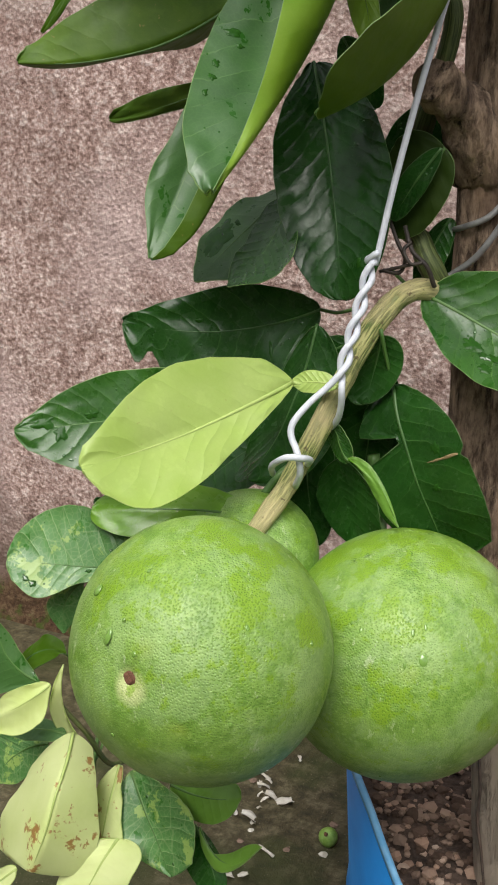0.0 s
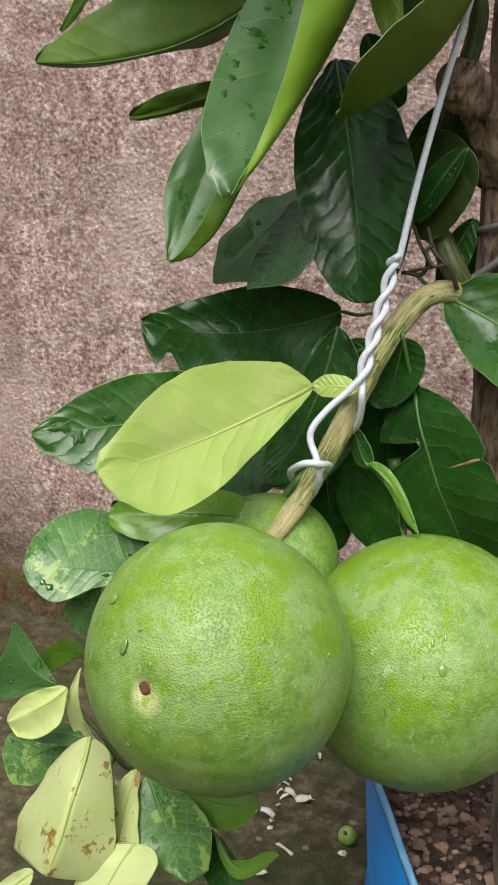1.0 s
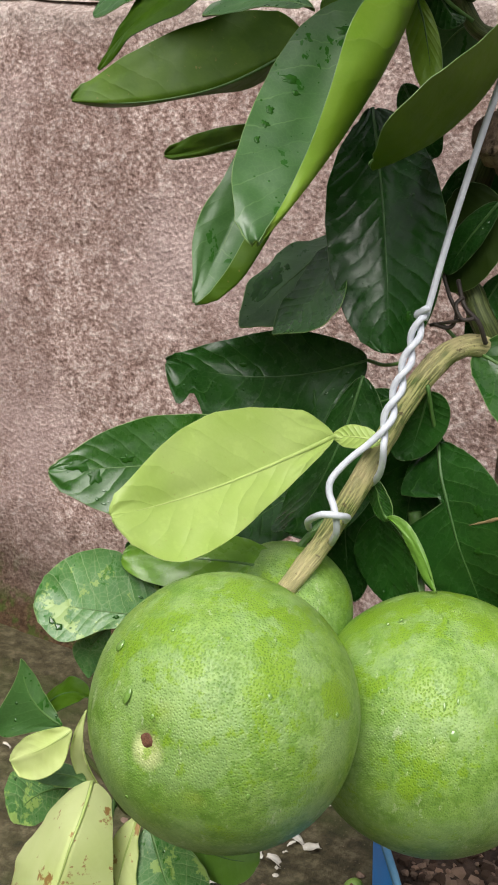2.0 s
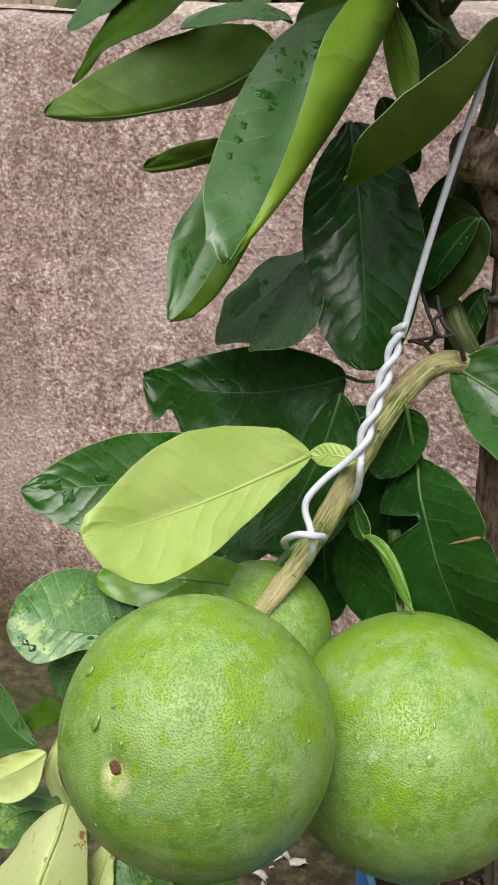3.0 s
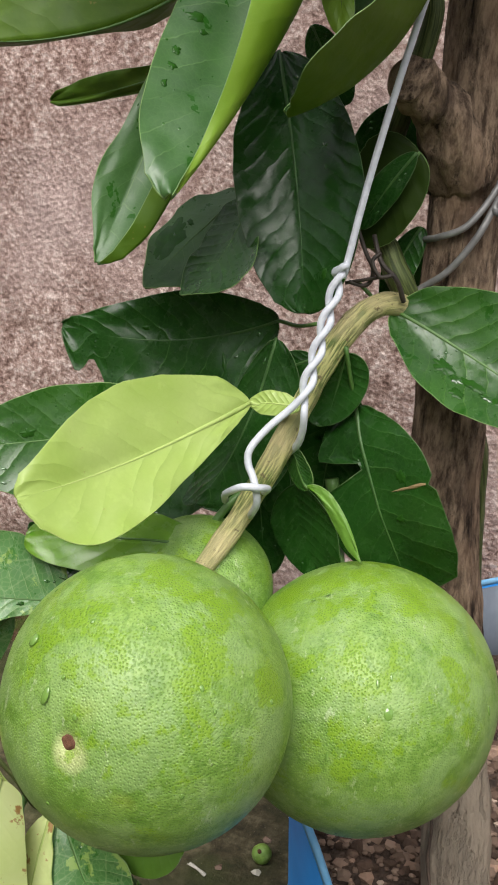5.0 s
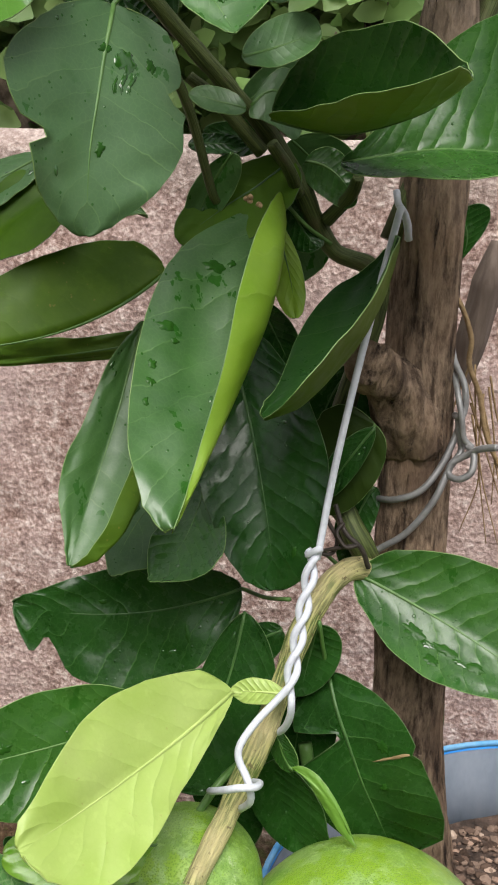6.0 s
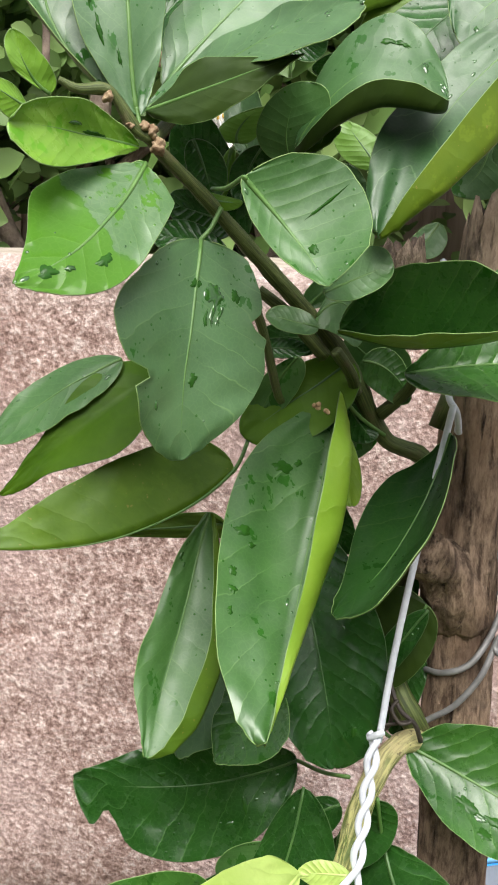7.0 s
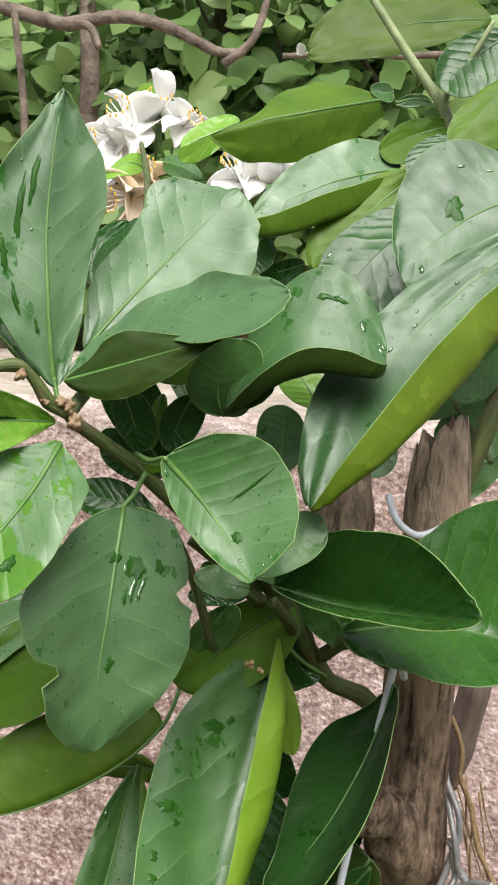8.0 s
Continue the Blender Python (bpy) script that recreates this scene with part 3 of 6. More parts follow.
    nrm = np.where(size > 1e-12, nrm / (size + 1e-15), up)
    thick = 0.0003
    verts = np.concatenate([(grid + nrm * thick).reshape(-1, 3), (grid - nrm * thick).reshape(-1, 3)])
    nc, half = len(cols), nu * len(cols)
    faces, ids = [], []
    for i in range(nu - 1):
        for j in range(nc - 1):
            k = i * nc + j
            faces.append((k, k + 1, k + nc + 1, k + nc))
            ids.append(0)
            faces.append((half + k, half + k + nc, half + k + nc + 1, half + k + 1))
            ids.append(1)
    rim = [i * nc for i in range(nu)] + [(nu - 1) * nc + j for j in range(1, nc)] + [i * nc + nc - 1 for i in range(nu - 2, -1, -1)] + [j for j in range(nc - 2, 0, -1)]
    uv = [(s * 0.5 + 0.5, u) for u in us for s in cols] * 2
    upper, under = LEAF[kind]
    ob = mesh_object(name, verts, faces, [upper, under], tree_part, label, ids, uv)
    # the pale margin, a fine bead round the blade
    r = 0.00031
    ring = np.array([grid.reshape(-1, 3)[k] for k in rim])
    keep = [0]
    for k in range(1, len(ring)):
        if np.linalg.norm(ring[k] - ring[keep[-1]]) > 0.0008:
            keep.append(k)
    v, f, uvs = sweep(ring[keep], [r], 4)
    light = kind in ("young", "yellow", "scarred")
    mesh_object("leaf_margin", v, f, [RIB_PALE if light else DARK_EDGE if kind in ("mature", "ribbed") else EDGE], ob)
    if rib:
        line = np.array([along(u) for u in np.linspace(0.0, 0.93, 18)])
        line += np.array([(0.018 * length * noise.noise((u * 3.5 + seed, 0, seed)) + 0.0018 * length * noise.noise((u * 10 + seed, 0, seed + 4))) * up for u in np.linspace(0.0, 0.93, 18)])
        v, f, uvs = sweep(line, [0.0010 * rib, 0.0006 * rib, 0.00022 * rib], 6)
        mesh_object("midrib", v, f, [RIB_PALE if light else RIB_DARK if kind in ("mature", "ribbed") else RIB], ob)
    if beads and kind in ("mature", "ribbed", "pale", "bright", "curl", "arch", "shaded", "sheen", "dewy", "mined") and length > 0.045:
        rain = random.Random(leaf_count)
        spots = [(rain.uniform(4, nu - 4), rain.uniform(1, nc - 2)) for k in range(4)]
        vs, fs = [], []
        for k in range(int(beads * length * 110)):
            ci, cj = rain.choice(spots)
            loose = rain.random() < 0.4
            fi = rain.uniform(3, nu - 2) if loose else rain.gauss(ci, 2.2)
            fj = rain.uniform(1, nc - 2) if loose else rain.gauss(cj, 1.3)
            i, j = min(nu - 3, max(2, int(fi))), min(nc - 3, max(1, int(fj)))
            q = grid[i, j] + (grid[i + 1, j] - grid[i, j]) * (fi % 1) + (grid[i, j + 1] - grid[i, j]) * (fj % 1)
            n = nrm[i, j]
            d = du[i, j] / (np.linalg.norm(du[i, j]) + 1e-12)
            w = np.cross(n, d)
            size = rain.choice((0.0003, 0.0004, 0.0004, 0.0006, 0.0008, 0.0011))
            tall = rain.choice((1.0, 1.0, 1.3, 2.2))
            k0 = len(vs)
            for r1, h in ((1.0, 0.0), (0.8, 0.22), (0.42, 0.36)):
                for t in range(7):
                    a1 = 2 * math.pi * t / 7
                    vs.append(q + n * (thick + h * size) + d * (math.cos(a1) * r1 * size * tall) + w * (math.sin(a1) * r1 * size))
            vs.append(q + n * (thick + 0.42 * size))
            for ring in (0, 1):
                for t in range(7):
                    a2, b2 = k0 + ring * 7 + t, k0 + ring * 7 + (t + 1) % 7
                    fs.append((a2, b2, b2 + 7, a2 + 7))
            fs += [(k0 + 14 + t, k0 + 14 + (t + 1) % 7, k0 + 21) for t in range(7)]
        if vs:
            tagged(mesh_object("rain", vs, fs, [LEAF_WATER], ob), "tiny beads of rain", kind="stuff")
    for pu, ps, ru, rs, *more in pools:
        vs, fs, rings, spokes = [], [], 6, 30
        for i in range(rings + 1):
            for k in range(spokes):
                a1, f = 2 * math.pi * k / spokes, i / rings
                f2 = f * (1 + 0.55 * noise.noise((math.cos(a1) * 1.7 + seed, math.sin(a1) * 1.7, pu * 40)) + 0.28 * noise.noise((math.cos(a1) * 4.5, math.sin(a1) * 4.5 + seed, pu * 40)))
                fi = np.interp(min(0.985, max(0.02, pu + ru * f2 * math.cos(a1))), us, np.arange(nu))
                fj = (min(0.96, max(-0.96, ps + rs * f2 * math.sin(a1))) + 1) * ns
                i0, j0 = min(nu - 2, int(fi)), min(nc - 2, int(fj))
                x, y = fi - i0, fj - j0
                q = (grid[i0, j0] * (1 - x) + grid[i0 + 1, j0] * x) * (1 - y) + (grid[i0, j0 + 1] * (1 - x) + grid[i0 + 1, j0 + 1] * x) * y
                vs.append(q + nrm[i0, j0] * (0.00012 + thick + 0.00055 * (1 - f**3)))
        for i in range(rings):
            for k in range(spokes):
                fs.append((i * spokes + k, (i + 1) * spokes + k, (i + 1) * spokes + (k + 1) % spokes, i * spokes + (k + 1) % spokes))
        if more == [2]:
            mesh_object("torn_edge", vs, fs, [STRAW], ob, "dry tan edge of a tear")
        else:
            mesh_object("water_film", vs, fs, [LEAF_GLINT if more else LEAF_FILM], ob, "glossy film of rain water")
    if stalk is not None:
        st = np.array(stalk, float)
        rod("petiole", [st, 0.5 * (st + base) + np.array([0, 0, -0.002]), base, along(0.03)], [0.0012, 0.0011], RIB_PALE if light else RIB, ob, sides=6, steps=4)
    return ob


# ---- the setting ----
def slab(name, lo, hi, mat, label=""):
    bm = bmesh.new()
    bmesh.ops.create_cube(bm, size=1)
    for v in bm.verts:
        v.co = Vector([(p + q) / 2 + (q - p) * c for p, q, c in zip(lo, hi, v.co)])
    ob = part(name, bm, mat, None)
    ob.data.polygons.foreach_set("use_smooth", [False] * len(ob.data.polygons))
    return tagged(ob, label, kind="structure")


WALL_Y = 0.983
slab("ground", (-60, -60, -0.3), (60, WALL_Y + 0.02, 0.0), GROUND, "damp mossy concrete yard at the foot of a wall")


# Two added walls, never in view, keep low sky light off the leaves.
slab("wall_south", (-5, -2.75, 0.0), (5, -2.6, 1.9), PLASTER, "added unseen wall behind the viewer, blocks low sky light")
slab("wall_west", (-4.15, -2.6, 0.0), (-4.0, WALL_Y, 2.2), PLASTER, "added unseen side wall, blocks low sky light")


def uneven_sheet(name, x0, x1, z0, z1, nx, nz, place, mat, label):
    verts = [place(x0 + (x1 - x0) * i / nx, z0 + (z1 - z0) * k / nz) for k in range(nz + 1) for i in range(nx + 1)]
    faces = [(k * (nx + 1) + i, k * (nx + 1) + i + 1, (k + 1) * (nx + 1) + i + 1, (k + 1) * (nx + 1) + i) for k in range(nz) for i in range(nx)]
    return tagged(mesh_object(name, verts, faces, [mat]), label, kind="structure")


def wall_face(x, z):
    """Rough plaster that rounds over at the top and thickens at the foot."""
    d = 0.0035 * noise.noise((x * 26, 3, z * 26)) + 0.006 * noise.noise((x * 5, 9, z * 5))
    foot = 0.03 * max(0.0, 0.06 - z) / 0.06
    edge = max(0.0, z - 0.845) * 1.4
    return (x, WALL_Y - d - foot + edge, z + 0.008 * noise.noise((x * 7, 1, 4)) * (z / 0.86))


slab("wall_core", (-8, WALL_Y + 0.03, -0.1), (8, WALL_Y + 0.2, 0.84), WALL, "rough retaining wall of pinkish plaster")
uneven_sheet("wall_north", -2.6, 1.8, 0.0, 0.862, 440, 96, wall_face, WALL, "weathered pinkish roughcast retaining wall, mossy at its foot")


def terrace_top(x, y):
    return (x, y, 0.856 + 0.006 * noise.noise((x * 9, y * 9, 2)) + 0.012 * noise.noise((x * 1.6, y * 1.6, 7)) + max(0.0, y - 1.3) * 0.02)


uneven_sheet("terrace", -60, 60, WALL_Y + 0.012, 90, 60, 60, terrace_top, TERRACE, "bare sandy earth terrace above the wall").location.z = -0.012
uneven_sheet("terrace_edge", -2.6, 1.8, WALL_Y + 0.012, 1.9, 160, 40, terrace_top, TERRACE, "sandy earth and pebbles along the top of the wall")

# ---- the blue tub with its soil ----
TUB = Vector((0.312, 0.648, 0.0))
tub = thing("blue_tub", TUB, "cut-down blue plastic drum used as a planter, standing on the yard", "planter")


def dip(a):
    """The drum was cut slanting: its rim drops towards the yard."""
    deg = (math.degrees(a) + 180) % 360 - 180
    t = min(1.0, max(0.0, (deg + 142) / 17)) * min(1.0, max(0.0, (-30 - deg) / 50))
    return 0.036 * t * t * (3 - 2 * t)


def turned(name, profile, mat, parent, label="", segments=96, wobble=0.0):
    verts, faces = [], []
    m = len(profile)
    for k in range(segments):
        a = 2 * math.pi * k / segments
        for r, z in profile:
            dr = wobble * noise.noise((math.cos(a) * 2, math.sin(a) * 2, z * 3))
            verts.append((TUB.x + (r + dr) * math.cos(a), TUB.y + (r + dr) * math.sin(a), z - dip(a) * (z > 0.15) + wobble * 0.8 * noise.noise((math.cos(a) * 3 + 5, math.sin(a) * 3, 0))))
    for k in range(segments):
        for i in range(m):
            j = (i + 1) % m
            q = (k + 1) % segments
            faces.append((k * m + i, q * m + i, q * m + j, k * m + j))
    return mesh_object(name, verts, faces, [mat], parent, label)


turned("side", [(0.305, 0.002), (0.318, 0.10), (0.322, 0.104), (0.322, 0.116), (0.319, 0.12), (0.330, 0.272), (0.3265, 0.272), (0.312, 0.06), (0.301, 0.004)], BLUE, tub, "smooth blue plastic side", wobble=0.004)
turned("lining", [(0.3258, 0.268), (0.317, 0.16), (0.3155, 0.16), (0.3244, 0.268)], DUSTY_BLUE, tub, "dusty faded inner face", wobble=0.004)
# The rim is a paler blue than the side.
turned("rim", [(0.3262, 0.270), (0.3262, 0.274), (0.328, 0.2755), (0.3305, 0.2745), (0.3305, 0.270)], BLUE_RIM, tub, "pale cut rim", wobble=0.004)


def soil_z(x, y):
    return 0.200 + 0.010 * noise.noise((x * 14, y * 14, 0)) + 0.006 * noise.noise((x * 40, y * 40, 3))


verts, faces = [], []
rings, segs = 26, 84
for i in range(rings + 1):
    for k in range(segs):
        a, r = 2 * math.pi * k / segs, 0.3175 * i / rings
        x, y = TUB.x + r * math.cos(a), TUB.y + r * math.sin(a)
        verts.append((x, y, soil_z(x, y)))
for i in range(rings):
    for k in range(segs):
        faces.append((i * segs + k, (i + 1) * segs + k, (i + 1) * segs + (k + 1) % segs, i * segs + (k + 1) % segs))
tagged(mesh_object("potting_soil", verts, faces, [SOIL]), "dark crumbly potting soil filling the blue tub", "soil", kind="stuff")


def lump(rng, r):
    bm = bmesh.new()
    bmesh.ops.create_icosphere(bm, subdivisions=1, radius=r)
    for v in bm.verts:
        v.co *= rng.uniform(0.65, 1.25)
    vs = [v.co.copy() for v in bm.verts]
    fs = [tuple(v.index for v in f.verts) for f in bm.faces]
    bm.free()
    return vs, fs


rng = random.Random(5)
verts, faces = [], []
for n in range(9000):
    a, r = rng.uniform(0, 2 * math.pi), 0.305 * math.sqrt(rng.random())
    x, y = TUB.x + r * math.cos(a), TUB.y + r * math.sin(a)
    vs, fs = lump(rng, rng.choice((0.0018, 0.0022, 0.0028, 0.003, 0.0034, 0.004, 0.005, 0.0065)))
    k = len(verts)
    sq = rng.uniform(0.5, 0.9)
    verts += [(v.x + x, v.y + y, v.z * sq + soil_z(x, y) + 0.001) for v in vs]
    faces += [tuple(i + k for i in f) for f in fs]
tagged(mesh_object("soil_clods", verts, faces, [CLOD], smooth=False), "small brown clods and pebbles scattered on potting soil", "soil", kind="stuff")

# ---- the post, its tie wires and what is tied to it ----
post = thing("wooden_post", (0.14, 0.5, 0.19), "rough bark-covered wooden stake, cracked, standing in the tub", "stake")
rod("shaft", [(0.146, 0.498, 0.18), (0.131, 0.5, 0.285), (0.112, 0.5, 0.40), (0.097, 0.5, 0.50), (0.0915, 0.5, 0.60), (0.088, 0.5, 0.70), (0.088, 0.5, 0.80), (0.0895, 0.5, 0.862)], [0.024, 0.022, 0.021, 0.0205, 0.0205, 0.019, 0.0185, 0.0165], BARK, post, sides=40, steps=16, rough=0.13, seed=2)

rod("crack", [(0.1195, 0.4775, 0.300), (0.1222, 0.4770, 0.276), (0.1226, 0.4765, 0.254), (0.1270, 0.4755, 0.233), (0.1317, 0.4750, 0.205)], [0.0008, 0.0011, 0.0009], END_GRAIN, post, "dark drying crack", sides=6, steps=8, rough=0.3, seed=4)


def ragged_top(cx, cy, z0, z1, r, lean, seed):
    """A rotten, splintered end: an uneven crown of bark round a hollow of dark broken grain."""
    sides, verts, ids = 26, [], []
    for k in range(sides):
        a = 2 * math.pi * k / sides
        c, w = math.cos(a), math.sin(a)
        rr = r * (1 + 0.13 * noise.noise((c * 2 + seed, w * 2, 0)))
        high = z1 + 0.014 * noise.noise((c * 2.3 + seed, w * 2.3, 3)) + 0.007 * noise.noise((k * 1.9 + seed, 0, 0)) + lean * c
        for t, q in ((0, 1.0), (0.4, 1.0), (0.75, 0.93), (1.0, 0.80)):
            z = z0 + (high - z0) * t
            j = 1 + 0.10 * noise.noise((c * 5, w * 5, z * 60 + seed))
            verts.append((cx + c * rr * q * j, cy + w * rr * q * j, z))
        verts.append((cx + c * rr * 0.5, cy + w * rr * 0.5, high - 0.006 - 0.012 * abs(noise.noise((k * 2.3, seed, 1)))))
        verts.append((cx + c * rr * 0.1, cy + w * rr * 0.1, z0 + (z1 - z0) * 0.55))
    m, faces = 6, []
    for k in range(sides):
        n = (k + 1) % sides
        for i in range(m - 1):
            faces.append((k * m + i, n * m + i, n * m + i + 1, k * m + i + 1))
            ids.append(0 if i < 3 else 1)
    return mesh_object("split_top", verts, faces, [BARK, END_GRAIN], post, "ragged split end, dark with rot", ids)


ragged_top(0.0885, 0.5, 0.855, 0.906, 0.0168, 0.009, 2.0)
stump = V((0.04, 0.497, 0.877))
ragged_top(stump.x, 0.497, 0.845, stump.z + 0.004, 0.0155, 0.003, 7.0)
rod("branch_stub", [(0.089, 0.495, 0.674), (0.08, 0.478, 0.697), (0.07, 0.455, 0.714), (0.068, 0.445, 0.72)], [0.020, 0.0145, 0.0125, 0.0115], BARK, post, "sawn-off branch stub", sides=30, steps=14, rough=0.42, seed=6)
plank = thing("broken_board", (0.114, 0.55, 0.698), "grey split piece of wood tied behind the post", "wood")
rod("splinter", [(0.109, 0.545, 0.695), (0.113, 0.545, 0.723), (0.119, 0.545, 0.756), (0.122, 0.545, 0.78)], [0.010, 0.0165, 0.0175, 0.006], GREY_WOOD, plank, sides=14, steps=8, rough=0.25, seed=3, flat=0.5)

grey = thing("grey_tie_wire", (0.109, 0.48, 0.688), "grey galvanised wire wrapped and twisted round the post", "wire")
rod("loop", [(0.07, 0.492, 0.636), (0.082, 0.478, 0.64), (0.096, 0.477, 0.647), (0.106, 0.482, 0.662), (0.112, 0.488, 0.679), (0.114, 0.488, 0.689)], [0.0019], GREY_WIRE, grey, sides=8)
rod("loop", [(0.064, 0.475, 0.601), (0.075, 0.476, 0.611), (0.09, 0.474, 0.623), (0.103, 0.474, 0.642), (0.11, 0.48, 0.66), (0.115, 0.486, 0.669), (0.113, 0.486, 0.679), (0.112, 0.486, 0.689)], [0.0019], GREY_WIRE, grey, sides=8)
rod("twist", [(0.103, 0.51, 0.727), (0.107, 0.497, 0.716), (0.114, 0.488, 0.704), (0.115, 0.486, 0.691), (0.112, 0.484, 0.688), (0.11, 0.488, 0.688)], [0.0019], GREY_WIRE, grey, sides=8)
rod("twist", [(0.107, 0.497, 0.711), (0.111, 0.486, 0.699), (0.114, 0.482, 0.688), (0.116, 0.482, 0.677), (0.121, 0.482, 0.672)], [0.0018], GREY_WIRE, grey, sides=8)
rod("eye", [(0.134, 0.47, 0.676), (0.125, 0.476, 0.673), (0.118, 0.48, 0.668), (0.111, 0.48, 0.663), (0.11, 0.478, 0.657), (0.116, 0.474, 0.656), (0.122, 0.474, 0.661), (0.122, 0.478, 0.67), (0.118, 0.482, 0.673)], [0.0019], GREY_WIRE, grey, sides=8)

straw = thing("straw_cord", (0.122, 0.52, 0.675), "frayed dry straw cord hanging from the tied wood", "cord")
rod("strand", [(0.1, 0.52, 0.754), (0.108, 0.52, 0.742), (0.114, 0.52, 0.726), (0.114, 0.52, 0.712), (0.121, 0.52, 0.695), (0.127, 0.52, 0.672), (0.14, 0.52, 0.647)], [0.0017, 0.0014], STRAW, straw, sides=6, rough=0.3)
rng = random.Random(11)
for k in range(9):
    x0, y0 = (0.114, 0.52, 0.714), (0.142, 0.525, 0.64)
    q0 = V(x0).lerp(V(y0), rng.uniform(0, 0.5)) + Vector((rng.uniform(-0.008, 0.008), 0.003 * k % 0.02, 0))
    q2 = q0 + Vector((rng.uniform(-0.008, 0.022), rng.uniform(-0.01, 0.01), rng.uniform(-0.11, -0.03)))
    q1 = q0.lerp(q2, 0.5) + Vector((rng.uniform(-0.008, 0.008), 0, rng.uniform(-0.006, 0.006)))
    rod("fibre", [q0, q1, q2], [0.0007, 0.0003], STRAW, straw, sides=5, steps=6)

# ---- the white tie wire ----
white = thing("white_tie_wire", (0.08, 0.455, 0.793), "white plastic-coated wire twisted round a branch, tied to the post", "wire")
WR = 0.0019
knot, fork = V((0.05, 0.415, 0.626)), V((0.047, 0.383, 0.565))
axis = (fork - knot).normalized()
side = axis.cross(Vector((0, 1, 0))).normalized()
front = axis.cross(side).normalized()


def helix(turns, phase, r, a, b, n):
    out = []
    for k in range(n + 1):
        t = k / n
        c = a.lerp(b, t)
        ang = phase + turns * 2 * math.pi * t
        out.append(c + side * (math.cos(ang) * r) + front * (math.sin(ang) * r))
    return out


one = helix(2.25, 0.2, 0.0023, knot, fork, 26)
two = helix(2.25, 0.2 + math.pi, 0.0023, knot, fork, 26)
rod("long_strand", [(0.076, 0.462, 0.795), (0.075, 0.458, 0.79), (0.064, 0.44, 0.724), (0.056, 0.425, 0.666)] + one + [(0.041, 0.378, 0.559), (0.034, 0.372, 0.551), (0.028, 0.366, 0.541), (0.028, 0.364, 0.534), (0.032, 0.362, 0.528), (0.035, 0.36, 0.522), (0.035, 0.362, 0.514), (0.028, 0.372, 0.503)], [WR], WHITE_WIRE, white, sides=10, steps=3)
rod("short_strand", [(0.054, 0.412, 0.629), (0.052, 0.411, 0.628), (0.047, 0.414, 0.624)] + two + [(0.049, 0.381, 0.559), (0.048, 0.384, 0.55), (0.044, 0.39, 0.54), (0.037, 0.398, 0.532)], [WR], WHITE_WIRE, white, sides=10, steps=3)
rod("collar", [(0.01, 0.38, 0.505), (0.016, 0.366, 0.514), (0.024, 0.357, 0.521), (0.031, 0.354, 0.525), (0.038, 0.357, 0.525), (0.038, 0.368, 0.521), (0.031, 0.38, 0.514)], [WR], WHITE_WIRE, white, sides=10, steps=6)
rod("post_wrap", [(0.076, 0.468, 0.795), (0.079, 0.474, 0.787), (0.079, 0.476, 0.78)], [WR], WHITE_WIRE, white, sides=10, steps=4)
rod("post_wrap", [(0.072, 0.472, 0.804), (0.074, 0.466, 0.798), (0.078, 0.466, 0.792), (0.08, 0.472, 0.78)], [WR], WHITE_WIRE, white, sides=10, steps=6)
rod("top_ring", [(0.064, 0.485, 0.872), (0.068, 0.47, 0.866), (0.073, 0.468, 0.86), (0.082, 0.47, 0.856), (0.095, 0.48, 0.861), (0.099, 0.5, 0.865), (0.097, 0.515, 0.869)], [WR], WHITE_WIRE, white, sides=10, steps=6)

# ---- the pomelo tree ----
tree = thing("pomelo_tree", (0.16, 0.52, 0.24), "young pomelo tree with glossy dark leaves, growing in the tub", "tree")
rod("trunk", [(0.146, 0.537, 0.19), (0.114, 0.537, 0.40), (0.104, 0.525, 0.52), (0.07, 0.475, 0.605), (0.056, 0.475, 0.629), (0.043, 0.478, 0.653), (0.066, 0.475, 0.753), (0.039, 0.474, 0.775), (0.015, 0.452, 0.821), (-0.017, 0.405, 0.863), (-0.044, 0.368, 0.897), (-0.057, 0.346, 0.912), (-0.061, 0.34, 0.918)], [0.011, 0.010, 0.009, 0.0072, 0.0066, 0.0062, 0.0056, 0.0049, 0.0044, 0.0038, 0.0031, 0.0027, 0.0024], TWIG, tree, "dark green-brown main stem", sides=14, steps=10, rough=0.24)
rod("branch", [(0.077, 0.478, 0.596), (0.067, 0.462, 0.604), (0.059, 0.45, 0.603), (0.052, 0.44, 0.596), (0.044, 0.424, 0.578), (0.038, 0.402, 0.552), (0.031, 0.388, 0.527), (0.022, 0.372, 0.501), (0.014, 0.345, 0.478), (0.0155, 0.324, 0.4655)], [0.0056, 0.0066, 0.0060, 0.0064, 0.0068, 0.0062, 0.0060, 0.0066, 0.0057, 0.0055, 0.0053, 0.0052], BRANCH, tree, "ribbed yellowish-green fruiting branch", sides=24, steps=12, rough=0.16)
rod("twig", [(-0.06, 0.34, 0.917), (-0.067, 0.336, 0.922), (-0.074, 0.33, 0.934), (-0.079, 0.328, 0.936), (-0.087, 0.322, 0.935), (-0.094, 0.318, 0.938)], [0.0026, 0.0030, 0.0022, 0.0026, 0.0018, 0.0012], TWIG, tree, "pale tan knobby shoot tip", sides=12, steps=10, rough=0.45)
